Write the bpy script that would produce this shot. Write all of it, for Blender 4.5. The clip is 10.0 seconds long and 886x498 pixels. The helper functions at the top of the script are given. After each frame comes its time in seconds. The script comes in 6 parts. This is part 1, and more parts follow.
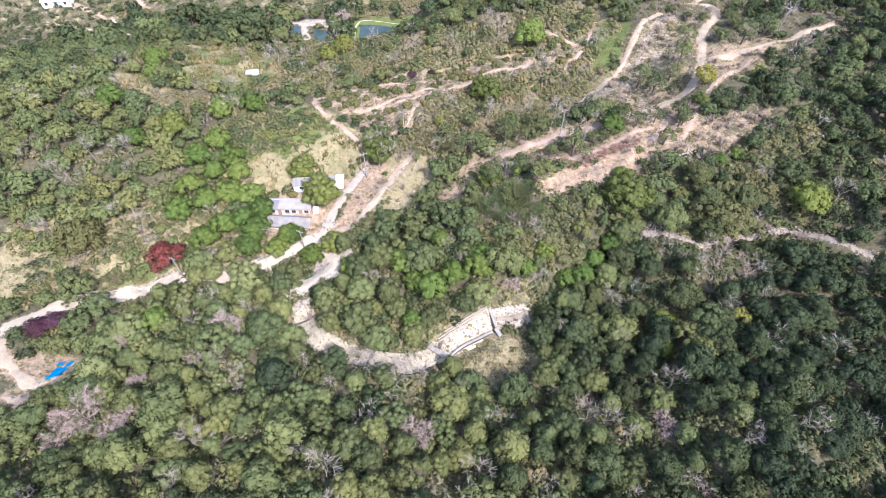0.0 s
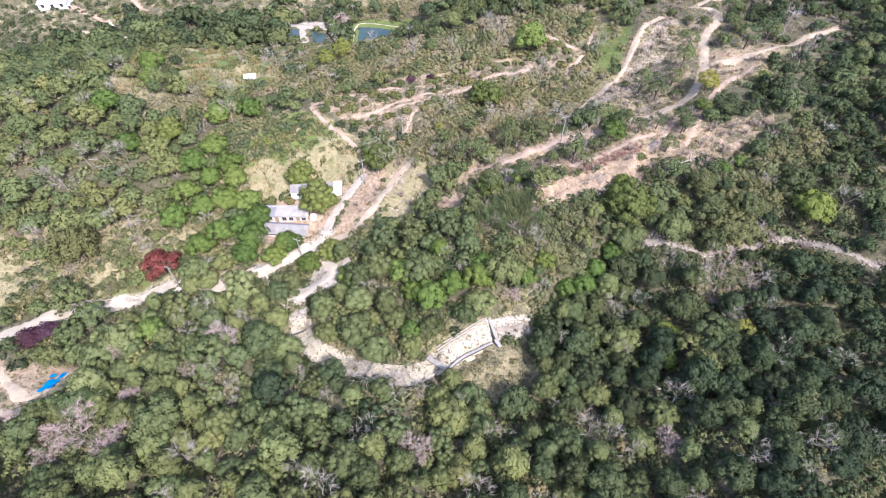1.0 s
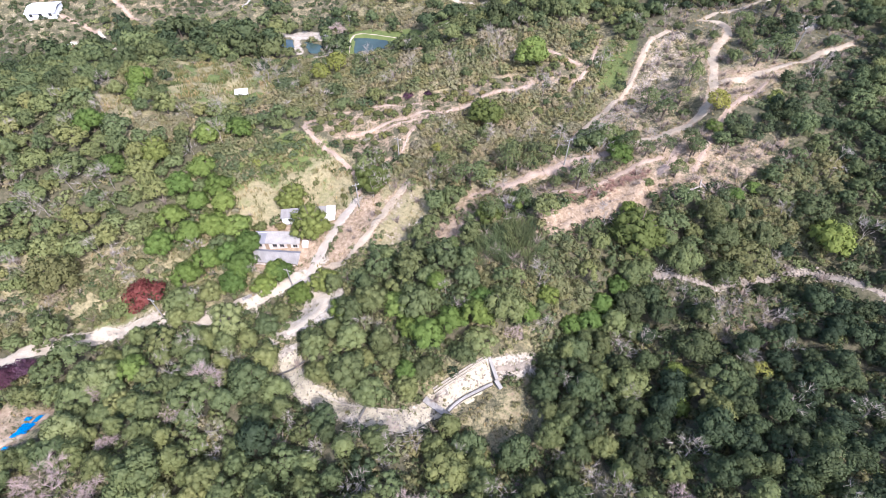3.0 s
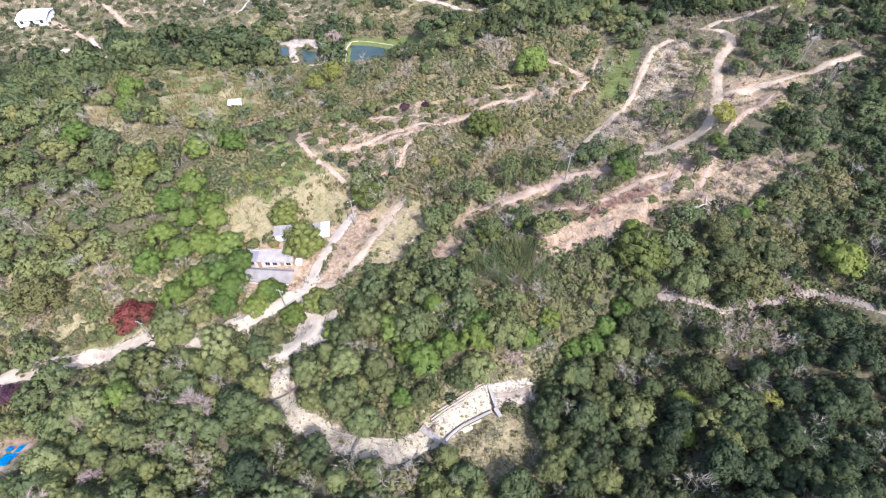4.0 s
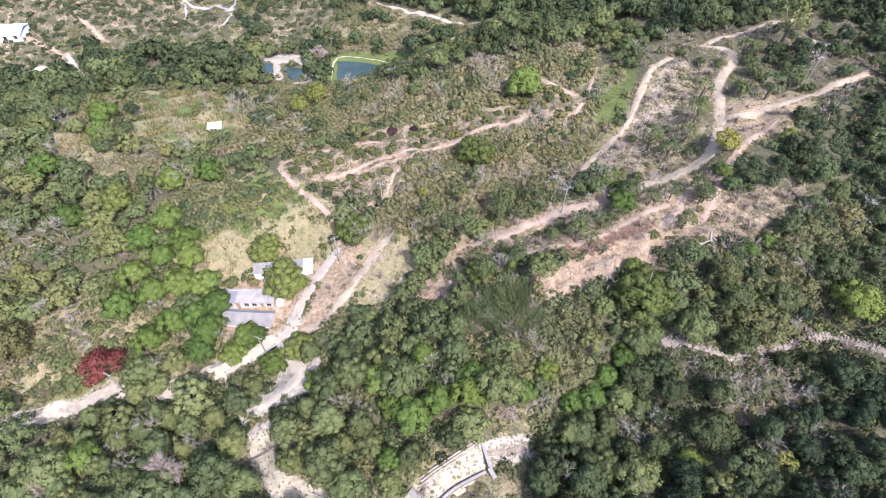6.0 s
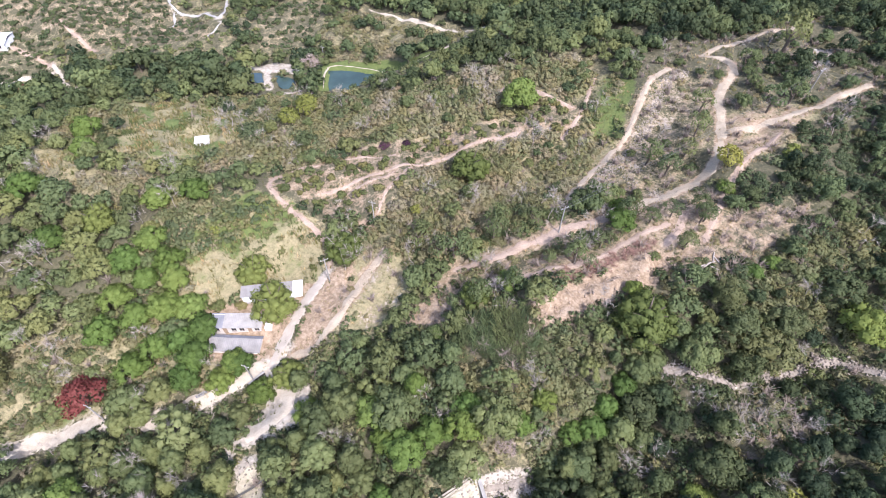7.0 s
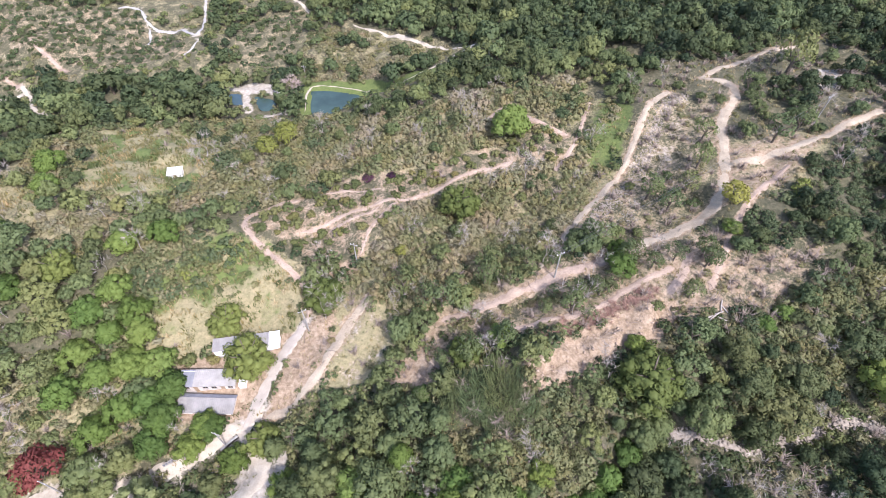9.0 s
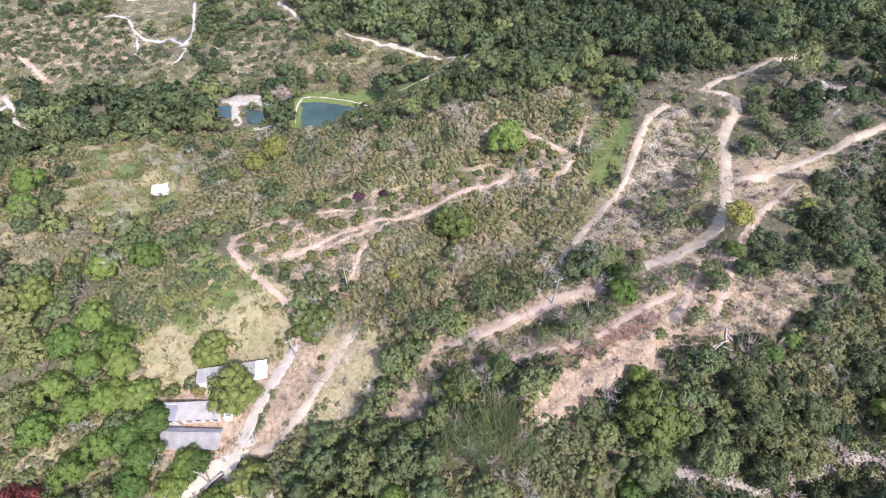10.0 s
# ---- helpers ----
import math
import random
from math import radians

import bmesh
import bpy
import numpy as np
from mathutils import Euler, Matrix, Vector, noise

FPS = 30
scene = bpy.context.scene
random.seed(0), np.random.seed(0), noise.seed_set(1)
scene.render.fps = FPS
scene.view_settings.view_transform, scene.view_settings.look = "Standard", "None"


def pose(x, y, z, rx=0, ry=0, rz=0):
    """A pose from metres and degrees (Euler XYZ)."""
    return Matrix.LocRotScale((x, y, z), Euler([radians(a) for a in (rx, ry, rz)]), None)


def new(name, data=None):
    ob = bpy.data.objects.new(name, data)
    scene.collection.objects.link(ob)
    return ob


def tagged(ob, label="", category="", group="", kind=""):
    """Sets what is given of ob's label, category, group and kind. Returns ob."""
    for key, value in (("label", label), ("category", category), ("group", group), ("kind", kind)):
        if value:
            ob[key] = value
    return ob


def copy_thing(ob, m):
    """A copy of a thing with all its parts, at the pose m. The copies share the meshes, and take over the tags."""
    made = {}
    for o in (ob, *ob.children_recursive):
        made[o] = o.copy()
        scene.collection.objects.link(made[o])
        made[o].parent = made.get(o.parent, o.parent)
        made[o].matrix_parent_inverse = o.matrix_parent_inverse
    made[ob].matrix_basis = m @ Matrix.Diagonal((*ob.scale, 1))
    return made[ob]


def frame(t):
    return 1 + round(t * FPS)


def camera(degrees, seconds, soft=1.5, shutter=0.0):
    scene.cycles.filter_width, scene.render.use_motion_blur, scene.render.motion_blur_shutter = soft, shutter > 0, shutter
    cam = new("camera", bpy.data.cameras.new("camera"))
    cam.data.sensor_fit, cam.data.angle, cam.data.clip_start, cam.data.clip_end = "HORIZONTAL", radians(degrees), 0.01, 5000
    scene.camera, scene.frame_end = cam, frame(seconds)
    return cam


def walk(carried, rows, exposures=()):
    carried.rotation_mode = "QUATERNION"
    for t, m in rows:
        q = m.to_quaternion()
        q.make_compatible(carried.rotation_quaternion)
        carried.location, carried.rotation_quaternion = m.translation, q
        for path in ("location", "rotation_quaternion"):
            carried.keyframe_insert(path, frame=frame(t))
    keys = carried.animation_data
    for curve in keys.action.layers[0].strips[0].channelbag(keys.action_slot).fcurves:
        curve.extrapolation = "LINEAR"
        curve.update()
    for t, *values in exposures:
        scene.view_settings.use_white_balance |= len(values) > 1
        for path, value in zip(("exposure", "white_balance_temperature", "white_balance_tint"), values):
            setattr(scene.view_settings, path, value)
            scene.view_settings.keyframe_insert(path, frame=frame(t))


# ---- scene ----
cam = camera(80.3, 10.0, 0.6)
METRES, EYE, TILT, LEAN, TURN = 50.0, 82.0, -50.4, -0.4, 0.0
ROWS = [
    (0.0, 0.0, 0.0, 0.0, 0.0, 0.0, -0.0),
    (0.5, 0.0013, 0.0136, 0.0164, -0.01, -0.02, -0.0),
    (1.0, 0.0033, 0.0322, 0.0383, -0.01, -0.04, -0.01),
    (1.5, 0.0055, 0.0556, 0.0647, -0.0, -0.06, 0.01),
    (2.0, 0.008, 0.0816, 0.096, 0.01, -0.08, -0.0),
    (2.5, 0.0107, 0.1107, 0.1313, 0.02, -0.12, 0.01),
    (4.0, 0.0228, 0.2091, 0.2476, -0.04, -0.12, 0.13),
    (4.5, 0.028, 0.2426, 0.2883, -0.12, -0.11, 0.25),
    (5.0, 0.0344, 0.2758, 0.3294, -0.24, -0.14, 0.4),
    (5.5, 0.0411, 0.3068, 0.3667, -0.37, -0.16, 0.57),
    (7.0, 0.0634, 0.4098, 0.4929, -0.84, -0.22, 1.15),
    (7.5, 0.071, 0.4468, 0.5364, -1.0, -0.22, 1.35),
    (8.0, 0.0797, 0.4842, 0.5812, -1.17, -0.24, 1.54),
    (8.5, 0.0883, 0.5217, 0.6266, -1.32, -0.27, 1.73),
    (9.0, 0.0976, 0.5596, 0.6718, -1.47, -0.3, 1.93),
    (9.5, 0.1074, 0.5978, 0.7171, -1.63, -0.32, 2.13),
    (10.0, 0.1172, 0.636, 0.7618, -1.79, -0.32, 2.31),
]
walk(cam, [(t, pose(0, 0, EYE, TILT, LEAN, TURN) @ pose(METRES * x, METRES * y, METRES * z, 90 + pitch, roll, yaw)) for t, x, y, z, yaw, pitch, roll in ROWS],
     exposures=((0.0, 1.40, 5680, 20), (4.0, 1.33, 5680, 20), (7.5, 1.28, 5680, 20), (10.0, 1.26, 5680, 20)))

# ---- world, sun ----
SUN_DIR = Vector((0.32, -0.52, 0.79)).normalized()
world = bpy.data.worlds.new("sky")
scene.world = world
world.use_nodes = True
wn = world.node_tree
sky = wn.nodes.new("ShaderNodeTexSky")
sky.sky_type, sky.sun_disc = "NISHITA", False
sky.sun_elevation = math.asin(SUN_DIR.z)
sky.sun_rotation = math.atan2(SUN_DIR.x, SUN_DIR.y)
sky.air_density, sky.dust_density = 1.0, 3.0
wn.nodes["Background"].inputs["Strength"].default_value = 0.15
wn.links.new(sky.outputs[0], wn.nodes["Background"].inputs["Color"])
sun = new("sun", bpy.data.lights.new("sun", "SUN"))
sun.data.energy, sun.data.angle, sun.data.color = 3.0, radians(1.5), (1.0, 0.94, 0.86)
sun.rotation_euler = SUN_DIR.to_track_quat("Z", "Y").to_euler()


# ---- materials ----
def material(name, rough=0.9):
    m = bpy.data.materials.new(name)
    m.use_nodes = True
    b = m.node_tree.nodes["Principled BSDF"]
    b.inputs["Roughness"].default_value = rough
    b.inputs["Specular IOR Level"].default_value = 0.2
    return m, m.node_tree, b


def node(nt, kind, **sets):
    n = nt.nodes.new(kind)
    for k, v in sets.items():
        n.inputs[k.replace("_", " ")].default_value = v
    return n


def noise_tex(nt, scale, detail=4.0, rough=0.6):
    geo = nt.nodes.new("ShaderNodeNewGeometry")
    n = node(nt, "ShaderNodeTexNoise", Scale=scale, Detail=detail, Roughness=rough)
    nt.links.new(geo.outputs["Position"], n.inputs["Vector"])
    return n.outputs["Fac"]


def ramp(nt, fac, stops):
    r = nt.nodes.new("ShaderNodeValToRGB")
    e = r.color_ramp.elements
    while len(e) < len(stops):
        e.new(0.5)
    for el, (p, c) in zip(e, stops):
        el.position, el.color = p, (*c, 1)
    nt.links.new(fac, r.inputs["Fac"])
    return r.outputs["Color"]


def mixed(nt, fac, a, b, blend="MIX"):
    m = nt.nodes.new("ShaderNodeMix")
    m.data_type, m.blend_type = "RGBA", blend
    for sock, v in ((m.inputs[0], fac), (m.inputs[6], a), (m.inputs[7], b)):
        if isinstance(v, (int, float)):
            sock.default_value = v
        elif isinstance(v, tuple):
            sock.default_value = (*v, 1)
        else:
            nt.links.new(v, sock)
    return m.outputs[2]


def sums(nt, op, a, b):
    m = nt.nodes.new("ShaderNodeMath")
    m.operation = op
    for sock, v in zip(m.inputs, (a, b)):
        if isinstance(v, (int, float)):
            sock.default_value = v
        else:
            nt.links.new(v, sock)
    return m.outputs[0]


def step(nt, fac, lo, hi):
    m = nt.nodes.new("ShaderNodeMapRange")
    m.interpolation_type = "SMOOTHSTEP"
    nt.links.new(fac, m.inputs[0])
    m.inputs[1].default_value, m.inputs[2].default_value = lo, hi
    return m.outputs[0]


def attribute(nt, name):
    a = nt.nodes.new("ShaderNodeAttribute")
    a.attribute_name = name
    return a.outputs["Fac"]


def bump(nt, b, fac, strength, distance=0.1):
    n = node(nt, "ShaderNodeBump", Strength=strength, Distance=distance)
    nt.links.new(fac, n.inputs["Height"])
    nt.links.new(n.outputs[0], b.inputs["Normal"])


def leaf_material(name, stops, by_tree=False, shine=0.08, through_light=0.38):
    m, nt, b = material(name, 0.55)
    b.inputs["Specular IOR Level"].default_value = shine
    if by_tree:
        sep = nt.nodes.new("ShaderNodeSeparateColor")
        nt.links.new(nt.nodes.new("ShaderNodeObjectInfo").outputs["Color"], sep.inputs[0])
        tone = sep.outputs[0]
    else:
        tone = attribute(nt, "tone")
    isle = nt.nodes.new("ShaderNodeNewGeometry").outputs["Random Per Island"]
    jit = sums(nt, "MULTIPLY", sums(nt, "SUBTRACT", isle, 0.5), 0.12)
    patch = sums(nt, "MULTIPLY", sums(nt, "SUBTRACT", noise_tex(nt, 0.7, 3), 0.5), 0.35)
    fine = sums(nt, "MULTIPLY", sums(nt, "SUBTRACT", noise_tex(nt, 4.0, 4, 0.7), 0.5), 0.3)
    fac = sums(nt, "ADD", sums(nt, "ADD", tone, jit), sums(nt, "ADD", patch, fine))
    col = ramp(nt, fac, stops)
    kind = nt.nodes.new("ShaderNodeMath")
    kind.operation = "FRACT"
    nt.links.new(sums(nt, "MULTIPLY", tone, 41.0), kind.inputs[0])
    hue = ramp(nt, kind.outputs[0], [(0.0, (0.96, 1.0, 1.06)), (0.3, (0.99, 1.0, 1.02)), (0.7, (1.05, 1.0, 0.98)), (1.0, (1.12, 1.0, 0.96))])
    col = mixed(nt, 1.0, col, hue, "MULTIPLY")
    nt.links.new(col, b.inputs["Base Color"])
    tr = nt.nodes.new("ShaderNodeBsdfTranslucent")
    nt.links.new(col, tr.inputs["Color"])
    mx = nt.nodes.new("ShaderNodeMixShader")
    mx.inputs[0].default_value = through_light
    nt.links.new(b.outputs[0], mx.inputs[1])
    nt.links.new(tr.outputs[0], mx.inputs[2])
    nt.links.new(mx.outputs[0], nt.nodes["Material Output"].inputs["Surface"])
    return m


def plain(name, lo, hi, scale=1.5, rough=0.9, relief=0.3, fine=12.0):
    m, nt, b = material(name, rough)
    f = sums(nt, "ADD", sums(nt, "MULTIPLY", noise_tex(nt, scale, 5), 0.65), sums(nt, "MULTIPLY", noise_tex(nt, fine, 3), 0.35))
    nt.links.new(ramp(nt, f, [(0.32, lo), (0.68, hi)]), b.inputs["Base Color"])
    bump(nt, b, f, relief)
    return m


def road_material(name, lo, hi, soil, scale=0.5):
    """A worn track: weeds and soil creep in along the edges and the middle ridge."""
    m, nt, b = material(name, 0.95)
    f = sums(nt, "ADD", sums(nt, "MULTIPLY", noise_tex(nt, scale, 6), 0.6), sums(nt, "MULTIPLY", noise_tex(nt, 4.0, 4), 0.4))
    col = ramp(nt, f, [(0.32, lo), (0.68, hi)])
    wear = sums(nt, "ADD", attribute(nt, "wear"), sums(nt, "MULTIPLY", sums(nt, "SUBTRACT", noise_tex(nt, 0.55, 6, 0.7), 0.5), 1.5))
    wear = sums(nt, "ADD", wear, sums(nt, "MULTIPLY", sums(nt, "SUBTRACT", noise_tex(nt, 5.0, 3), 0.5), 0.6))
    nt.links.new(mixed(nt, step(nt, wear, 0.45, 0.72), col, soil), b.inputs["Base Color"])
    bump(nt, b, sums(nt, "ADD", f, wear), 0.6)
    return m


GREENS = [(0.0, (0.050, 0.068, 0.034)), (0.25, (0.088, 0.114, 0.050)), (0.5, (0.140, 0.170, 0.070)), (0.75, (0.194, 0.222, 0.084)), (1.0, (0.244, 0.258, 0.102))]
LEAF = leaf_material("leaves", GREENS)
LEAF_TREE = leaf_material("tree_leaves", GREENS, True)
LEAF_BRIGHT = leaf_material("bright_leaves", [(0.0, (0.085, 0.130, 0.034)), (0.5, (0.125, 0.185, 0.045)), (1.0, (0.185, 0.235, 0.060))], True)
LEAF_DOME = leaf_material("dome_leaves", [(0.0, (0.090, 0.115, 0.034)), (1.0, (0.195, 0.220, 0.060))], True)
LEAF_GOLD = leaf_material("yellow_leaves", [(0.0, (0.145, 0.17, 0.045)), (1.0, (0.26, 0.275, 0.07))], True)
LEAF_RED = leaf_material("red_leaves", [(0.0, (0.10, 0.032, 0.032)), (1.0, (0.19, 0.065, 0.055))], True)
LEAF_PLUM = leaf_material("plum_leaves", [(0.0, (0.055, 0.025, 0.04)), (1.0, (0.12, 0.06, 0.08))], True)
LEAF_BAMBOO = leaf_material("bamboo_leaves", [(0.0, (0.078, 0.100, 0.042)), (1.0, (0.160, 0.172, 0.072))], True)
LEAF_BRUSH = leaf_material("brush_leaves", [(0.0, (0.105, 0.128, 0.058)), (0.35, (0.200, 0.200, 0.088)), (0.65, (0.248, 0.228, 0.122)), (1.0, (0.300, 0.255, 0.168))], False, 0.1, 0.35)
LEAF_BUSH = leaf_material("bush_leaves", [(0.0, (0.085, 0.105, 0.042)), (0.6, (0.150, 0.165, 0.060)), (1.0, (0.205, 0.195, 0.078))], True)
GRASS = leaf_material("dry_grass", [(0.0, (0.09, 0.11, 0.035)), (0.4, (0.20, 0.18, 0.07)), (0.75, (0.36, 0.28, 0.14)), (1.0, (0.46, 0.36, 0.21))], False, 0.1)
BARK = plain("bark", (0.07, 0.055, 0.04), (0.16, 0.13, 0.10), 3.0)
BARK_PALE = plain("pale_bark", (0.22, 0.19, 0.16), (0.40, 0.355, 0.30), 2.0)
BARK_PINK = plain("pinkish_twigs", (0.29, 0.215, 0.185), (0.45, 0.36, 0.32), 1.0)
CLAY = road_material("clay_track", (0.22, 0.160, 0.115), (0.40, 0.310, 0.235), (0.17, 0.14, 0.085))
CONCRETE = plain("concrete_road", (0.29, 0.25, 0.20), (0.41, 0.36, 0.29), 0.7, 0.9, 0.2, 6.0)
PALE_ROAD = road_material("pale_path", (0.29, 0.245, 0.18), (0.47, 0.41, 0.32), (0.21, 0.185, 0.125), 0.6)
CLOD = plain("dug_clay", (0.20, 0.14, 0.095), (0.42, 0.325, 0.24), 1.0, 0.95, 0.5)
STREAM = plain("dry_stream_bed", (0.25, 0.215, 0.145), (0.47, 0.42, 0.305), 0.8, 0.95, 0.8, 4.0)
# Concrete whose dark colour stands for the shaded wall faces and step shadows.
DARK_WALL = plain("shade_dark_concrete", (0.06, 0.055, 0.05), (0.15, 0.14, 0.125), 1.2, 0.95, 0.3)
PALE_STONE = plain("pale_dressed_stone", (0.22, 0.195, 0.15), (0.44, 0.395, 0.315), 1.5, 0.95, 0.6, 5.0)
STONE = plain("river_stone", (0.15, 0.125, 0.095), (0.31, 0.265, 0.21), 1.2, 0.9, 0.4)
WALL_GREY = plain("weathered_concrete", (0.18, 0.168, 0.15), (0.35, 0.33, 0.295), 0.9, 0.9, 0.3)
WHITE = plain("white_paint", (0.66, 0.65, 0.62), (0.82, 0.81, 0.78), 0.8, 0.7, 0.1)
BRICK_WALL = plain("plastered_wall", (0.42, 0.36, 0.31), (0.66, 0.60, 0.54), 0.8)
ROOF_GREY = plain("asbestos_sheet", (0.19, 0.175, 0.155), (0.33, 0.31, 0.28), 0.7, 0.8, 0.2)
ROOF_DARK = plain("dark_sheet", (0.13, 0.13, 0.14), (0.24, 0.24, 0.25), 0.7, 0.8, 0.2)
ROOF_MID = plain("old_grey_sheet", (0.16, 0.148, 0.135), (0.275, 0.258, 0.235), 0.7, 0.8, 0.2)
RED_ROOF = plain("red_roof", (0.16, 0.035, 0.035), (0.26, 0.07, 0.06), 1.0, 0.7, 0.2)
TARP = plain("blue_tarpaulin", (0.0, 0.20, 0.50), (0.01, 0.36, 0.72), 1.5, 0.5, 0.5)
SAND = road_material("sandy_road", (0.24, 0.19, 0.13), (0.41, 0.345, 0.25), (0.19, 0.155, 0.10))
WHITE_ROAD = plain("white_path", (0.24, 0.225, 0.205), (0.38, 0.36, 0.33), 0.6, 0.9, 0.2, 5.0)
GLASS_DARK = plain("dark_window", (0.02, 0.022, 0.025), (0.04, 0.045, 0.05), 1.0, 0.15, 0.0)
TWIG = plain("grey_twigs", (0.14, 0.108, 0.085), (0.29, 0.235, 0.19), 1.0)
TWIG_RED = plain("reddish_twigs", (0.16, 0.09, 0.065), (0.32, 0.20, 0.15), 1.0)
WOOD = plain("timber", (0.20, 0.14, 0.09), (0.38, 0.29, 0.20), 2.0)


def water_material(name, col):
    m, nt, b = material(name, 0.06)
    b.inputs["Specular IOR Level"].default_value = 0.5
    f = noise_tex(nt, 0.15, 3)
    nt.links.new(ramp(nt, f, [(0.35, col), (0.65, tuple(1.5 * c for c in col))]), b.inputs["Base Color"])
    bump(nt, b, noise_tex(nt, 3.0, 2), 0.04, 0.05)
    return m


WATER = water_material("green_pond_water", (0.030, 0.048, 0.040))
WATER_BLUE = water_material("blue_pond_water", (0.035, 0.055, 0.065))


def ground_material():
    m, nt, b = material("hillside_ground", 0.95)
    wob = sums(nt, "ADD", sums(nt, "MULTIPLY", noise_tex(nt, 0.35, 6, 0.65), 0.9), sums(nt, "MULTIPLY", noise_tex(nt, 2.2, 4), 0.5))
    wob = sums(nt, "SUBTRACT", wob, 0.7)
    litter = ramp(nt, noise_tex(nt, 1.1, 9, 0.78), [(0.3, (0.040, 0.043, 0.024)), (0.5, (0.088, 0.082, 0.046)), (0.7, (0.165, 0.138, 0.088))])
    dry = ramp(nt, noise_tex(nt, 1.1, 8, 0.76), [(0.3, (0.12, 0.115, 0.055)), (0.5, (0.235, 0.205, 0.110)), (0.72, (0.33, 0.265, 0.155))])
    lush = ramp(nt, noise_tex(nt, 1.2, 8, 0.75), [(0.3, (0.065, 0.095, 0.028)), (0.7, (0.14, 0.16, 0.05))])
    clay = ramp(nt, noise_tex(nt, 1.0, 8, 0.76), [(0.30, (0.10, 0.075, 0.055)), (0.42, (0.22, 0.16, 0.10)), (0.53, (0.305, 0.228, 0.152)), (0.68, (0.40, 0.318, 0.225))])
    pale = ramp(nt, noise_tex(nt, 1.0, 6), [(0.3, (0.25, 0.215, 0.165)), (0.5, (0.36, 0.315, 0.25)), (0.7, (0.48, 0.43, 0.35))])
    col = litter
    for name, layer in (("dry", dry), ("lush", lush), ("clay", clay), ("pale", pale)):
        k = step(nt, sums(nt, "ADD", attribute(nt, name), wob), 0.38, 0.62)
        col = mixed(nt, k, col, layer)
    nt.links.new(col, b.inputs["Base Color"])
    bump(nt, b, sums(nt, "ADD", noise_tex(nt, 1.5, 6), sums(nt, "MULTIPLY", noise_tex(nt, 7.0, 3), 0.4)), 0.8, 0.35)
    return m


GROUND = ground_material()

# ---- plan of the hillside ----
GRID = [
    [17, 23, 29, 30, 28, 26, 26, 31, 37],
    [-4, 4, 11, 14, 13, 10, 13, 22, 33],
    [-20, -11, -9, -7, -3, -3, 2, 16, 30],
    [-17, -11, -14, -20, -3, 2, 5, 16, 27],
    [-5, -3, 0, -6, -2, 7, 15, 18, 24],
    [-15, -13, -10, -9, -2, 7, 8, 10, 18],
    [-37, -26, -23, -18, -12, -2, 2, 5, 12],
    [-14, -21, -22, -18, -14, -9, -3, 2, 8],
    [-11, -14, -16, -15, -13, -11, -7, 0, 6],
]
MOUNDS = [(-50, 181, -5.7, 28), (8, 44, -4.6, 14), (21, 78, 4.3, 14), (43, 125, -4.6, 20), (-75, 222, 4.8, 14), (-15, 194, -3.7, 14),
          (-57, 108, 3.9, 20), (47, 23, 4.6, 14), (-68, 64, -2.9, 14), (33, 56, -3.1, 14), (-98, 129, 3.4, 28), (71, 99, 2.7, 14),
          (14, 207, -2.6, 14), (-136, 203, -2.7, 14), (4, 69, 2.3, 14), (-35, 120, 2.6, 14), (70, 72, -2.0, 14), (41, 91, 1.9, 20),
          (53, 34, 2.5, 14), (-133, 233, 2.6, 14), (-48, 48, 2.3, 14), (29, 174, 2.2, 20), (21, 124, -2.0, 14), (25, 45, -1.2, 20)]
HOUSE_ROAD = [(-28.1, 75.3), (-28.0, 79.7), (-26.1, 86.1), (-23.6, 90.8), (-22.3, 94.3), (-20.2, 97.8), (-18.9, 99.6)]
HOUSE_ROAD_LOW = [(-25.4, 83.3), (-27.9, 79.6), (-27.6, 76.3), (-24.6, 74.0), (-23.0, 71.2), (-24.3, 68.9), (-27.4, 67.5), (-30.3, 65.4)]
HILL_PATH = [(-18.9, 99.6), (-18.7, 105.0), (-22.5, 109.5), (-26.2, 112.6), (-31.2, 117.0), (-34.7, 121.3), (-34.5, 125.5), (-30.9, 127.8), (-23.9, 129.9)]
LEFT_ROAD = [(-89.2, 55.2), (-84.6, 58.8), (-79.9, 62.4), (-71.2, 67.4), (-66.1, 68.7), (-61.4, 70.7), (-48.0, 70.3), (-43.3, 72.4), (-39.1, 74.2), (-33.7, 77.2), (-28.7, 79.8)]
FORD_PATH = [(-39.5, 75.2), (-37.7, 70.3), (-33.5, 65.0), (-30.2, 59.5)]
TRACK_TWO = [(-24.7, 81.2), (-21.3, 81.7), (-17.6, 84.6), (-15.0, 88.7), (-12.7, 92.5), (-10.5, 97.6), (-6.4, 102.1)]
STREAM_LINE = [(-28.6, 61.0), (-27.2, 56.2), (-23.5, 51.7), (-17.8, 48.6), (-10.6, 45.5), (-4.6, 45.9), (1.3, 49.6), (6.7, 53.0), (10.1, 55.2), (17.8, 56.1), (22.9, 58.7), (30.7, 62.7), (36.5, 67.8), (40.5, 72.0), (46.3, 70.7), (53.1, 68.3), (57.8, 69.9), (64.3, 70.7), (70.3, 72.8), (75.3, 70.1), (84.1, 62.0)]
CLAY_UPPER = [(7.2, 94.6), (13.2, 95.7), (20.4, 98.0), (27.7, 100.5), (32.0, 101.7), (37.3, 103.1), (43.2, 105.1)]
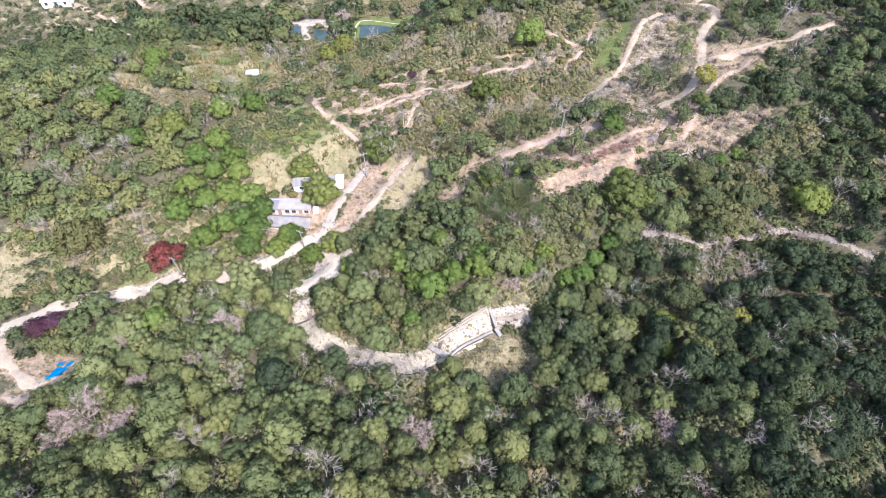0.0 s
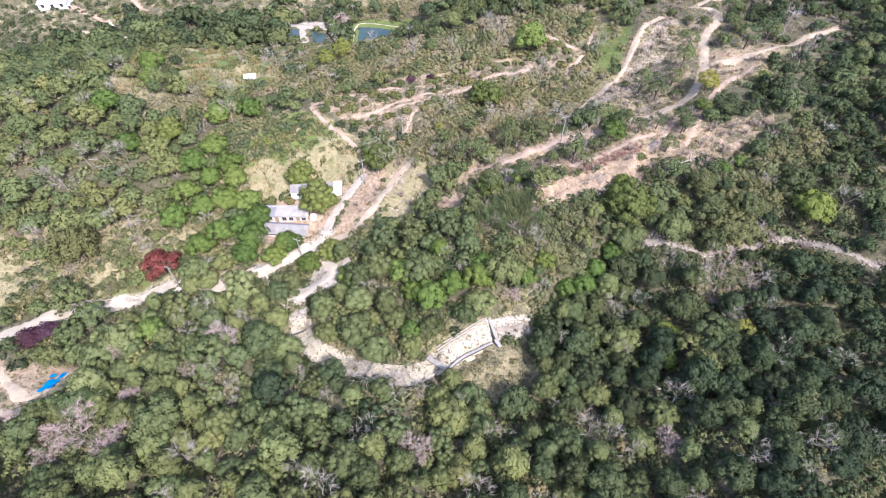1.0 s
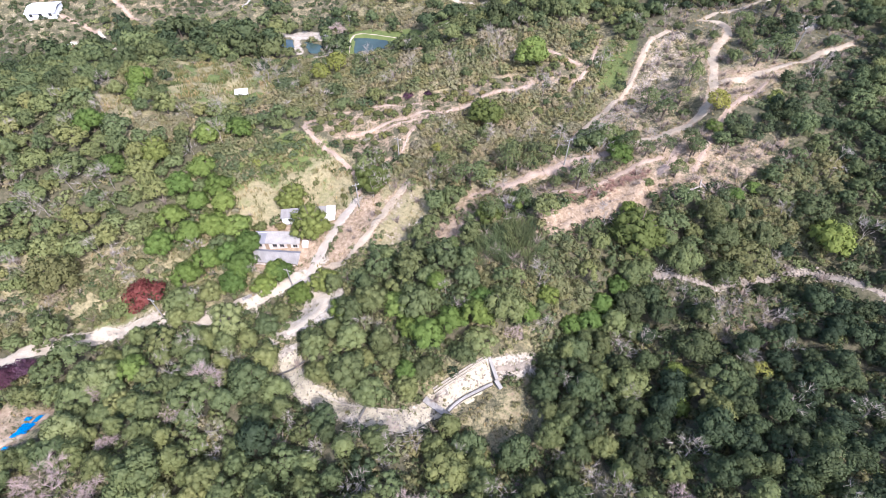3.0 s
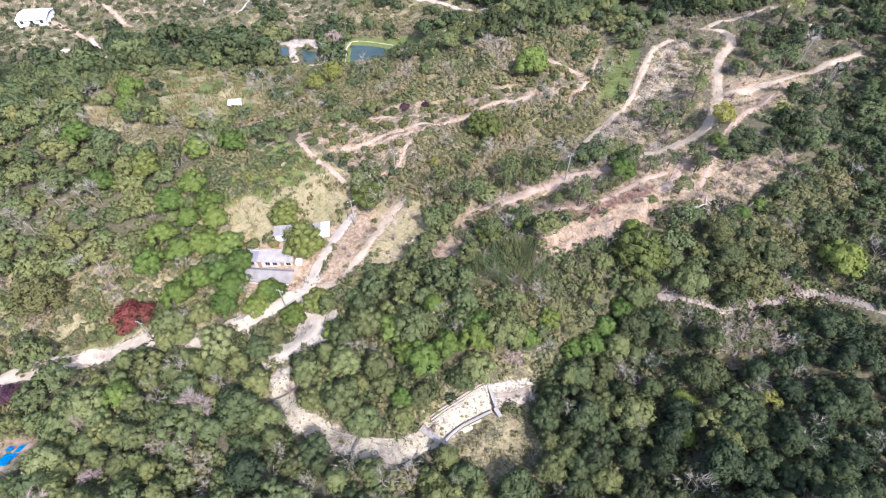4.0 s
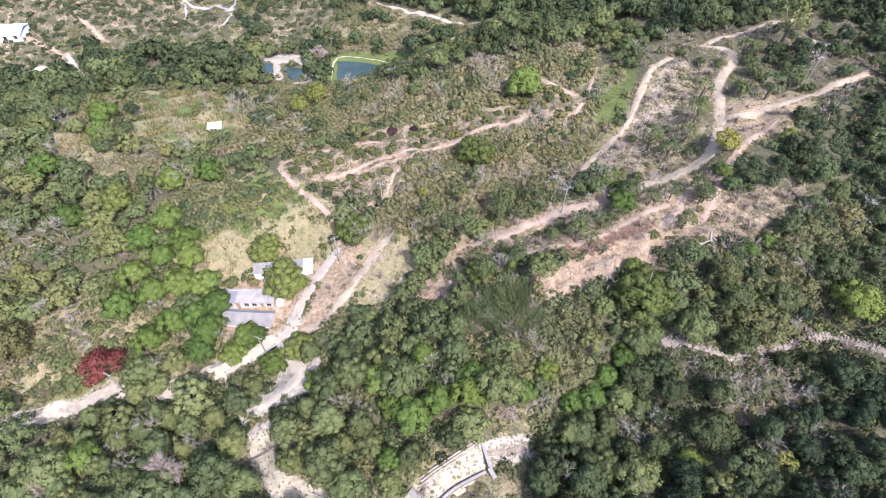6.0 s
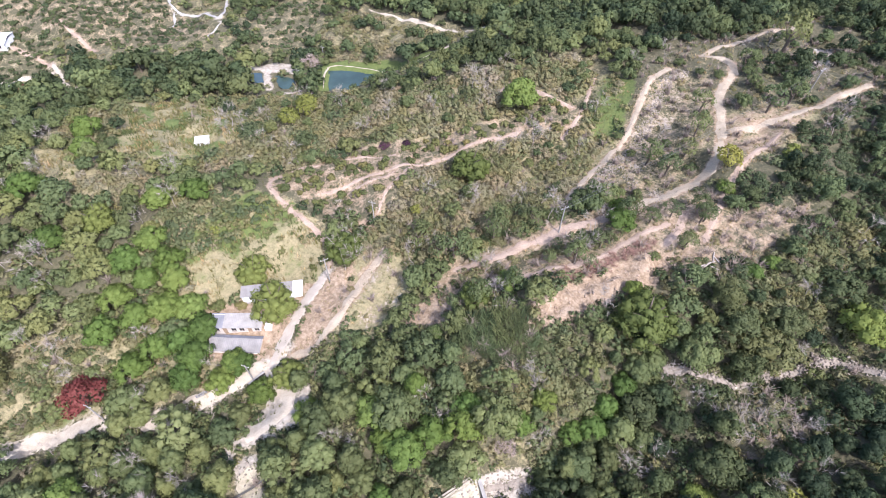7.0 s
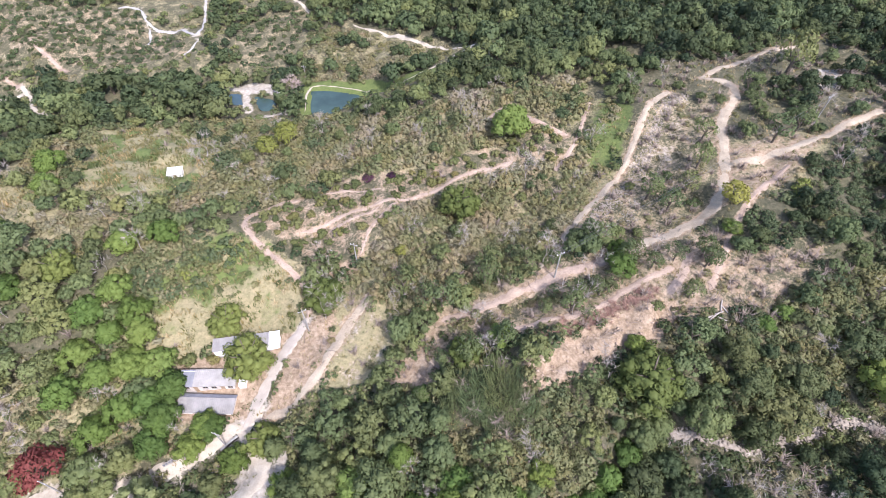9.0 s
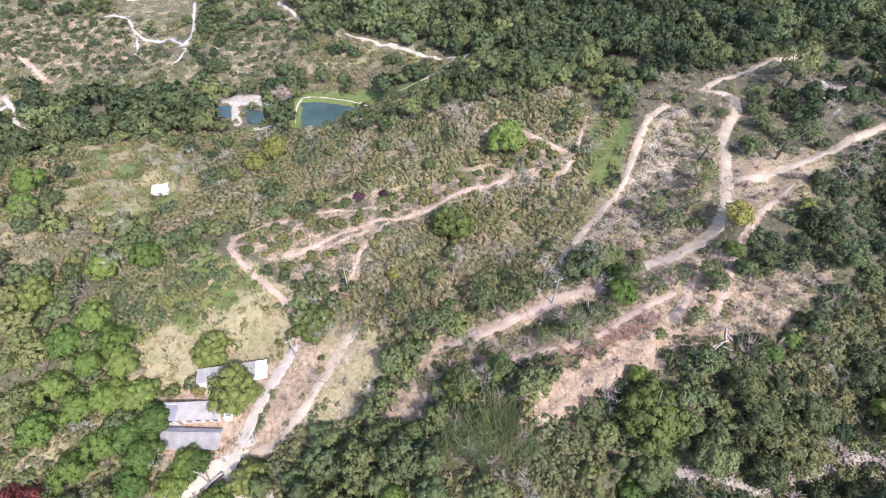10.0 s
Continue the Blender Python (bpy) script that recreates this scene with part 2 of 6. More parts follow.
CLAY_MAIN = [(43.1, 105.3), (47.8, 107.0), (52.9, 108.2), (57.8, 110.7), (61.3, 112.8), (64.1, 116.5), (67.4, 122.9), (68.9, 130.0), (71.6, 137.7), (74.9, 142.2), (79.0, 147.2), (79.7, 150.8), (77.0, 153.8), (74.0, 156.3)]
CLAY_LOW = [(12.9, 89.4), (16.5, 90.6), (19.9, 90.4), (24.2, 90.5), (29.6, 91.9), (34.6, 92.6), (39.9, 96.0), (44.5, 97.5), (49.6, 99.8)]
SPUR_TRACK = [(53.7, 102.2), (51.1, 99.2), (49.2, 96.1), (46.6, 93.9)]
SPUR = [(103.7, 131.7), (90.2, 125.6), (80.2, 118.2), (73.0, 111.4), (66.1, 106.8), (62.9, 104.3), (71.8, 101.6), (78.4, 100.1), (84.8, 97.2)]
SCREE = [(-13.1, 102.5), (-6.7, 101.7), (-2.2, 97.2), (-3.1, 90.1), (-5.5, 84.6), (-11.4, 84.7), (-13.9, 91.2), (-13.3, 96.4)]
JUNCTION_ROAD = [(67.5, 123.5), (72.7, 123.7), (79.6, 124.6), (84.7, 126.3), (94.1, 131.2), (104.0, 134.8)]
SIDE_TRACK = [(77.4, 120.0), (68.3, 113.4), (63.2, 108.0), (58.8, 101.2), (54.1, 94.2)]
UPPER_ROAD = [(74.0, 156.3), (79.0, 159.6), (85.3, 162.8), (94.9, 167.8), (110.6, 172.7)]
GREY_TRACK = [(26.3, 103.4), (31.3, 110.0), (35.2, 115.2), (41.3, 121.7), (47.0, 126.9), (50.6, 132.2), (55.0, 140.9), (59.2, 147.6), (65.0, 152.0)]
RIDGE_PATH = [(46.2, 152.6), (42.5, 143.9), (38.8, 136.5), (34.3, 131.8)]
TERRACE_PATH = [(-22.5, 119.9), (-16.9, 122.4), (-9.8, 125.0), (-0.0, 127.4), (12.5, 131.4), (25.5, 136.0)]
TERRACE_SIDE = [(-9.1, 113.2), (-7.1, 119.3), (-4.2, 123.3), (-0.6, 126.4)]
CLAY_PATCH = [(20.3, 79.4), (21.2, 83.0), (27.7, 86.4), (33.7, 89.1), (39.0, 91.7), (45.3, 91.1), (47.4, 91.9), (42.2, 86.4), (36.1, 84.0), (31.3, 82.4), (26.2, 79.0)]
DRY_PATCH = [(52.7, 91.4), (59.1, 99.9), (66.4, 100.5), (74.3, 99.9), (69.5, 94.7), (63.0, 90.2), (54.0, 89.8)]
SOIL_PATCH = [(-1.2, 83.0), (0.2, 87.2), (4.1, 88.6), (5.8, 84.1), (3.0, 82.6)]
GRASS_SLOPE = [(-49.6, 102.3), (-44.1, 108.8), (-36.6, 115.8), (-31.0, 115.7), (-19.9, 105.7), (-21.3, 97.9), (-36.2, 97.0), (-41.5, 92.3), (-48.2, 96.3)]
TERRACE_PATCH = [(-25.2, 129.9), (-13.1, 135.9), (2.5, 136.4), (26.2, 143.1), (39.1, 142.8), (37.7, 133.6), (25.4, 135.2), (-0.0, 126.6), (-6.9, 114.2), (-20.8, 114.4), (-34.2, 121.3)]
MEADOW = [(-76.5, 136.5), (-82.8, 152.4), (-85.2, 166.6), (-79.0, 173.3), (-66.9, 172.6), (-54.3, 159.6), (-46.3, 145.6), (-52.2, 137.4), (-62.6, 134.1)]
STREAM_GRASS = [(3.4, 46.4), (11.0, 51.3), (17.7, 54.8), (19.2, 48.0), (16.2, 40.0), (8.4, 41.8)]
POND = [(-31.2, 192.8), (-24.6, 193.0), (-9.7, 188.5), (-7.0, 185.0), (-16.0, 180.0), (-24.0, 177.5), (-29.6, 178.5)]
POND_SMALL = [(-59.7, 194.7), (-53.4, 194.9), (-51.5, 188.3), (-57.5, 189.0)]
POND_SMALL_B = [(-50.1, 193.7), (-42.2, 191.0), (-42.2, 185.5), (-46.7, 184.6)]
POND_BANK = [(-31.5, 180.6), (-32.4, 194.4), (-26.6, 195.3), (-11.8, 191.2), (-0.8, 183.2), (5.9, 184.0)]
SAND_A = [(-60.5, 202.5), (-43.0, 199.2), (-42.1, 193.5), (-51.7, 195.2), (-49.3, 184.2), (-50.6, 184.5), (-53.5, 195.4), (-58.7, 196.5)]
SAND_B = [(-49.7, 179.0), (-45.0, 181.2), (-38.9, 181.6)]
FAR_ROAD = [(-19.8, 230.7), (-3.2, 217.9), (10.0, 208.0), (21.8, 196.4)]
FAR_ROAD_B = [(6.0, 185.4), (13.7, 191.5), (21.8, 196.4)]
WHITE_PATH = [(-114.3, 254.4), (-104.5, 252.9), (-98.8, 241.1), (-86.0, 239.5), (-74.6, 223.3), (-78.6, 245.6), (-81.8, 263.3)]
WHITE_PATH_B = [(-98.8, 241.1), (-96.0, 230.1)]
WHITE_PATH_C = [(-74.6, 223.3), (-78.9, 217.4)]
FAR_TOP = [(-48.8, 261.3), (-38.0, 245.0)]
LEFT_FAR = [(-137.1, 212.3), (-134.2, 209.8), (-130.4, 205.1), (-121.1, 191.3), (-117.4, 188.9), (-111.2, 184.4)]
LEFT_FAR_B = [(-153.8, 184.5), (-153.4, 192.1), (-152.8, 200.8), (-148.6, 204.0), (-144.0, 205.4), (-137.8, 205.2), (-135.5, 208.3)]
LEFT_SLOPE_TRACK = [(-154.9, 220.4), (-149.3, 218.7), (-143.0, 215.7), (-136.9, 211.7)]
LEFT_TOP_TRACK = [(-138.7, 232.3), (-132.7, 226.1), (-127.0, 221.2), (-120.8, 216.2)]
ORCHARD = [(-200, 264), (-152, 258), (-106, 251.1), (-72.9, 217.1), (-99.6, 216.2), (-128.8, 221.5), (-144.4, 228.0), (-200, 228)]
ORCHARD_B = [(-64.8, 239.4), (-38.2, 247.0), (-36.3, 230.9), (-47.5, 209.7), (-59.2, 210.9)]
PALE = [(-5.9, 44.3, 2.0), (-37.4, 43.0, 1.9), (-16.1, 23.3, 3.1), (-10.1, 32.8, 2.5), (5.9, 23.3, 2.6), (-0.6, 21.2, 2.0), (-12.2, 31.3, 2.3), (-6.5, 39.1, 2.7), (-21.9, 27.5, 1.9), (-18.0, 39.0, 1.9), (-35.7, 39.6, 2.4), (23.5, 33.1, 2.7), (26.2, 31.9, 2.2), (19.6, 38.0, 1.3), (49.2, 24.1, 1.4), (35.3, 20.4, 1.9), (60.0, 60.4, 1.9), (3.1, 38.8, 1.7), (33.7, 57.6, 2.2), (13.0, 27.5, 1.5), (1.8, 68.2, 1.6), (27.3, 132.5, 2.8), (-51.7, 152.3, 3.6), (-89.5, 94.1, 2.7), (-99.5, 100.1, 3.0), (-76.6, 101.5, 3.1), (-80.8, 101.4, 2.8), (-86.0, 100.5, 2.5), (-10.0, 62.0, 1.8), (35.5, 100.7, 2.4), (49.4, 60.6, 2.6), (-13.5, 62.7, 2.1), (-38.3, 79.8, 1.9)]
PINK = [(-7.4, 43.8, 1.5), (-64.9, 55.5, 1.7), (-53.1, 41.1, 1.8), (-45.3, 46.5, 1.7), (-57.9, 33.7, 3.5), (-51.0, 33.4, 2.3), (-52.0, 30.1, 2.0), (-61.7, 30.1, 2.3), (-65.3, 34.5, 1.5), (-41.2, 52.6, 3.5), (-3.7, 30.4, 2.6), (34.5, 30.9, 2.1), (-61.2, 51.1, 1.8), (-72.7, 37.3, 1.7), (13.8, 59.8, 1.7), (-36.6, 193.4, 3.0)]
BIGBARE = [(-14.9, 98.7, 3.4), (30.0, 92.4, 2.9), (27.1, 104.2, 3.1), (-51.2, 147.3, 3.2), (-47.8, 149.4, 2.6), (27.8, 131.2, 2.8), (50.8, 62.7, 2.4), (59.8, 60.7, 1.8), (33.3, 56.6, 1.9), (-44.4, 46.3, 1.8), (-40.0, 52.6, 3.0)]
BRIGHT = [(-28.6, 74.0, 2.2), (-33.7, 79.4, 2.3), (-57.6, 115.7, 3.2), (-57.0, 56.3, 2.6), (75.0, 75.7, 3.4), (41.5, 52.0, 2.1), (39.6, 45.9, 2.0), (34.4, 68.9, 2.0), (31.0, 66.0, 2.3), (28.8, 63.0, 2.1), (24.8, 62.2, 1.7), (8.2, 65.7, 2.3), (7.7, 62.7, 2.5), (-1.7, 60.2, 2.9), (-6.9, 66.9, 2.6), (-18.7, 68.4, 2.3), (25.5, 144.7, 4.1), (40.0, 100.5, 2.6), (17.0, 88.0, 2.0), (3.3, 80.4, 1.3), (-4.6, 62.4, 2.3), (3.1, 62.6, 2.5), (-5.3, 54.0, 1.7), (-81.7, 134.9, 2.4), (-49.7, 118.1, 2.7), (-42.8, 52.6, 1.9), (-85.1, 143.6, 3.2), (-86.7, 118.8, 3.4), (-77.0, 105.4, 3.0), (16.4, 62.9, 2.1), (20.9, 66.4, 1.7), (0.2, 69.9, 2.0), (-34.8, 80.3, 2.1), (-42.8, 80.8, 2.4), (-51.1, 91.5, 2.8), (-45.9, 84.9, 2.6), (40.8, 104.9, 1.7), (61.4, 105.9, 1.5), (64.2, 88.6, 1.4), (59.9, 86.3, 1.3), (39.1, 85.1, 1.5)]
DOME = [(-34.6, 99.3, 3.6), (-28.5, 91.0, 4.6), (-35.0, 79.4, 2.3), (39.0, 78.5, 4.9), (11.0, 86.2, 2.8), (-23.9, 76.5, 3.1), (12.0, 122.4, 4.4), (-15.3, 102.7, 4.0), (-68.4, 110.1, 3.6)]
GOLD = [(63.5, 112.4, 3.1), (76.3, 113.3, 2.2), (-30.9, 155.1, 3.9), (-35.2, 151.1, 3.2), (-44.7, 109.6, 1.2), (-0.2, 111.9, 1.6), (53.5, 50.7, 1.9)]
RED = [(-61.9, 74.1, 4.1)]
PLUM = [(-81.6, 55.2, 2.7), (-79.9, 57.0, 2.4), (-78.6, 58.0, 1.8), (-8.2, 134.4, 1.5), (-2.8, 134.4, 1.1)]
BAMBOO = [(-81.2, 78.0, 5.2), (58.6, 73.3, 4.4), (54.9, 77.2, 3.5), (63.2, 77.4, 3.3), (54.4, 70.6, 3.4), (73.5, 83.0, 3.6), (53.4, 81.3, 3.1)]
PALMY = [(10.1, 80.1, 2.6), (13.5, 79.9, 2.6), (15.7, 77.8, 2.5), (11.6, 77.2, 2.5), (15.3, 81.4, 2.2), (9.1, 77.7, 2.0)]
MID_BRUSH = [(-16, 100), (0, 96), (20, 101), (30, 106), (48, 130), (44, 140), (30, 134), (0, 124), (-8, 112)]
CLEARING = [(-2, 82), (8, 84), (22, 90), (48, 88), (56, 92), (62, 106), (50, 110), (30, 104), (8, 97)]
HILL_RIGHT = [(45, 112), (62, 108), (84, 118), (112, 132), (118, 176), (84, 170), (60, 160), (48, 130)]
WASH = [(-16, 86), (-8, 84), (-3, 94), (-4, 104), (-12, 100)]
RIDGE_BRUSH = [(-52, 122), (-22, 134), (10, 138), (42, 146), (48, 162), (20, 164), (0, 160), (-30, 172), (-62, 152)]
LEFT_GRASS = [(-98, 58), (-82, 66), (-64, 72), (-48, 76), (-46, 84), (-62, 88), (-98, 82)]
HOUSE_SIDE = [(-58, 104), (-50, 96), (-46, 86), (-36, 80), (-40, 76), (-52, 82)]
YARD = [(-44, 82), (-28, 81), (-24, 90), (-22, 97), (-36, 94), (-43, 92)]
BANK = [(-24, 83), (-20, 84), (-14, 94), (-14, 100), (-19, 98), (-22, 90)]
FAR_BRUSH = [(-92, 136), (-60, 128), (-22, 142), (-10, 165), (-30, 174), (-60, 180), (-100, 168)]
LEFT_TERRACES = [(-200, 240), (-165.2, 235.4), (-142.3, 232.5), (-140.3, 224.7), (-140.6, 217.4), (-134.9, 210.6), (-140.5, 206.1), (-151.0, 199.0), (-152.5, 180.0), (-200, 165)]
TARP_PATH = [(-87.9, 53.1), (-83.1, 47.1), (-75.4, 41.9), (-72.2, 44.1), (-70.8, 48.8)]
LOWER_PATH = [(-79.2, 40.0), (-74.9, 38.2), (-72.9, 41.3)]
SCAR_POLY = [(49.3, 127.0), (54.0, 134.4), (59.6, 142.4), (65.6, 149.4), (68.7, 147.5), (63.2, 138.4), (59.2, 130.8), (53.8, 127.0)]
GREEN_STRIP = [(43.0, 135.8), (47.1, 144.7), (53.6, 155.6), (56.2, 150.5), (51.2, 140.2), (45.5, 130.5)]
BALD = [(104.7, 157.6), (108.3, 156.8), (103.7, 147.3), (99.0, 146.8)]
TERR_A = [(20.5, 150.9), (27.0, 154.8), (31.3, 146.7), (39.0, 142.0)]
TERR_B = [(-16.7, 120.5), (-10.8, 122.0), (-5.5, 125.1)]
CLEAR_TREES = [(17.6, 88.2, 1.7), (23.9, 103.4, 1.8), (29.7, 92.6, 2.0), (35.4, 95.7, 1.6), (41.5, 102.1, 2.0), (16.9, 104.7, 2.3), (49.9, 101.2, 1.5), (49.7, 92.8, 1.8), (4.4, 97.6, 2.0), (55.1, 101.7, 1.8), (15.6, 101.6, 2.6), (0.3, 101.8, 2.5), (7.3, 97.7, 2.8), (30.4, 94.5, 2.1), (32.3, 90.9, 1.3), (17.6, 86.5, 1.8), (3.5, 79.9, 1.4), (47.0, 84.5, 2.4), (54.8, 99.1, 1.9), (65.2, 131.9, 2.3), (61.5, 123.9, 2.3), (58.5, 119.3, 2.0), (93.6, 154.5, 4.3), (81.1, 147.8, 2.3), (61.2, 105.6, 1.2), (51.0, 119.7, 2.5), (53.5, 115.0, 2.4), (77.5, 127.4, 2.5), (84.0, 130.7, 2.5), (11.4, 85.7, 2.2), (25.0, 93.0, 1.3), (37.4, 96.5, 1.1), (-6.0, 98.9, 1.4), (20.4, 100.0, 1.4)]
EDGE_TREES = [(-42.4, 87.3, 3.0), (-42.6, 81.9, 2.9), (-46.2, 92.2, 2.8), (-49.4, 96.9, 2.9), (-34.8, 79.7, 2.3), (-51.5, 100.8, 2.7), (-43.9, 77.6, 2.6), (-50.8, 91.3, 2.8), (-55.8, 105.3, 2.7), (-36.8, 76.2, 2.4), (-55.6, 96.9, 2.8), (-56.2, 89.6, 3.0), (-50.8, 84.1, 2.9), (-60.3, 100.9, 2.9), (-60.7, 93.3, 2.8), (-62.0, 86.3, 2.9), (-54.8, 79.9, 2.8)]
SLOPE_BUSHES = [(-29.6, 104.9, 0.9), (-25.5, 107.5, 0.7), (-33.5, 106.2, 0.5), (-22.6, 101.1, 0.8), (-40.4, 106.3, 0.5), (-45.3, 110.7, 1.1), (-41.4, 93.0, 1.7), (-36.3, 92.7, 1.4), (-21.6, 107.3, 0.8), (-28.3, 112.9, 0.8), (-31.7, 109.4, 0.7)]
LOW_YARD = [(-29.8, 79.8), (-25.6, 78.2), (-20.9, 73.8), (-20.4, 70.1), (-22.3, 67.5), (-27.1, 66.7), (-30.4, 65.4), (-31.2, 66.5), (-27.9, 69.3), (-26.5, 72.4), (-26.3, 75.1), (-29.5, 77.5)]
GREEN_BANK = [(-33.5, 192.3), (-32.3, 196.9), (-12.0, 194.8), (-0.8, 186.4), (7.7, 187.5), (9.9, 179.9), (-0.7, 179.4), (-11.7, 190.1), (-29.3, 194.4), (-29.6, 179.5)]
FORD_YARD = [(-41.6, 74.1), (-38.5, 75.6), (-36.8, 72.1), (-34.4, 66.3), (-32.1, 63.7), (-35.0, 64.5), (-39.1, 69.1)]
TERR_D = [(-17.8, 131.1), (-11.4, 131.1), (-5.1, 130.8)]
SPOT = [(-15.3, 110.8), (-11.3, 111.6), (-10.3, 108.8), (-14.0, 108.7)]
MEADOW_B = [(-97.2, 142.6), (-94.4, 146.4), (-81.5, 135.6), (-76.5, 123.9), (-81.2, 116.8), (-83.3, 116.5)]
RUSTY = [(-79.7, 118.6), (-77.4, 126.4), (-69.8, 127.9), (-60.5, 124.2), (-59.1, 117.4), (-69.6, 116.1)]
GREEN_CAP = [(-57.2, 111.6), (-58.3, 118.3), (-50.2, 120.3), (-37.5, 117.5), (-28.4, 114.9), (-33.7, 111.0), (-43.6, 105.7), (-49.5, 102.7), (-55.0, 106.6)]
SCRUB_SIDE = [(7.6, 75.6), (14.5, 79.1), (24.0, 77.9), (36.7, 72.2), (32.8, 63.6), (6.2, 64.5)]
GULLY = [(33.6, 115.1), (42.3, 122.6), (51.2, 130.4), (57.7, 142.7), (65.0, 149.8), (71.4, 145.8), (68.0, 131.4), (61.2, 119.3), (52.0, 110.5), (42.7, 107.7)]
LUSH_STRIP = [(48.8, 154.6), (53.4, 145.9), (50.0, 135.9), (43.1, 125.9), (32.9, 117.1), (25.9, 111.0), (21.3, 118.9), (31.2, 128.1), (39.8, 134.8), (44.0, 144.2)]
JUNCTION_BARE = [(67.5, 122.3), (70.9, 128.6), (84.8, 129.3), (85.0, 124.9), (73.9, 115.1), (67.7, 115.1)]
DEAD = [(48.6, 64.9), (55.5, 67.2), (62.4, 66.1), (62.2, 59.8), (55.9, 55.0), (49.1, 55.6), (45.4, 59.2)]
RIGHT_SCRUB = [(51.7, 85.9), (58.1, 90.0), (69.2, 93.5), (77.9, 96.5), (84.2, 95.3), (77.3, 76.8), (67.3, 76.9), (58.0, 80.0), (53.0, 82.0)]
POND_FRONT = [(-34, 168), (4, 170), (4, 188), (-10, 186), (-34, 180)]
TARP_YARD = [(-80.9, 48.2), (-79.0, 49.5), (-74.3, 49.4), (-71.1, 48.4), (-69.9, 45.2), (-71.4, 42.8), (-73.4, 39.9), (-74.8, 39.4)]
FAR_LEFT = [(-200, 206), (-40, 206), (-20, 232), (-20, 280), (-200, 280)]
FERN_SLOPE = [(9.4, 80.5), (15.6, 84.3), (19.7, 80.1), (20.6, 74.9), (14.0, 71.9), (6.5, 74.8), (5.6, 79.4)]
SCRUB_ROW_LOW = [(8.5, 92.5), (15.8, 93.6), (23.3, 96.0), (30.4, 96.2), (36.0, 98.3)]
SCRUB_ROW_HIGH = [(-2.2, 99.4), (4.5, 100.1), (12.2, 101.0), (17.9, 103.0), (24.5, 104.5), (31.6, 107.2)]
BRUSH_PILE = [(22.3, 86.1), (29.0, 89.6), (34.2, 90.6), (39.5, 93.1), (44.0, 95.3)]
BED_TREES = [(20.5, 55.0, 2.5), (25.5, 57.6, 2.7), (36.0, 61.5, 2.4), (47.5, 61.0, 2.8)]
BACK_BRUSH = [(-38, 198), (8, 192), (22, 200), (-5, 222), (-36, 232)]


def spread(u):
    """Cubic weights of the nine coarse nodes along one axis."""
    i = np.floor(u).astype(int)
    f = u - i
    w = ((1 - f) ** 3 / 6, (3 * f ** 3 - 6 * f ** 2 + 4) / 6, (-3 * f ** 3 + 3 * f ** 2 + 3 * f + 1) / 6, f ** 3 / 6)
    out = np.zeros((u.size, 9))
    for k in range(4):
        np.add.at(out, (np.arange(u.size), np.clip(i - 1 + k, 0, 8)), w[k])
    return out


def to_line(x, y, pts):
    """Distance from points to a polyline."""
    best = np.full(np.shape(x), 1e9)
    for (ax, ay), (bx, by) in zip(pts[:-1], pts[1:]):
        dx, dy = bx - ax, by - ay
        k = np.clip(((x - ax) * dx + (y - ay) * dy) / (dx * dx + dy * dy + 1e-9), 0, 1)
        best = np.minimum(best, np.hypot(x - ax - k * dx, y - ay - k * dy))
    return best


def inside(x, y, poly):
    hit = np.zeros(np.shape(x), bool)
    for (ax, ay), (bx, by) in zip(poly, poly[1:] + poly[:1]):
        hit ^= ((ay > y) != (by > y)) & (x < (bx - ax) * (y - ay) / (by - ay + 1e-12) + ax)
    return hit


def soft_in(x, y, poly, edge=2.0):
    """1 inside a polygon, falling to 0 over the edge's width outside it."""
    d = to_line(x, y, poly + poly[:1])
    return np.where(inside(x, y, poly), 1.0, np.clip(1 - d / edge, 0, 1))


WAVES = np.random.RandomState(5).uniform(-1, 1, (26, 3))


def rough_noise(x, y, size):
    """Cheap smooth noise, about -1 to 1, with waves of about that size in metres."""
    o = np.zeros(np.shape(x))
    for i, (a, b, c) in enumerate(WAVES):
        k = 2 * math.pi / size * (0.6 + 0.9 * abs(c))
        ang = a * math.pi * 3 + i
        o = o + np.sin(k * (x * math.cos(ang) + y * math.sin(ang)) + 7 * b + i)
    return o / 4.2


POND_Z, POND_SMALL_Z = -17.6, -19.4
PADS = [(-36.5, 86.8, 8.0, -11.0), (-30.0, 95.8, 7.5, -9.0), (-59.0, 147.5, 4.0, -11.5), (-160.5, 221.5, 9.0, -23.5), (-97.0, 266.0, 18.0, -18.5)]


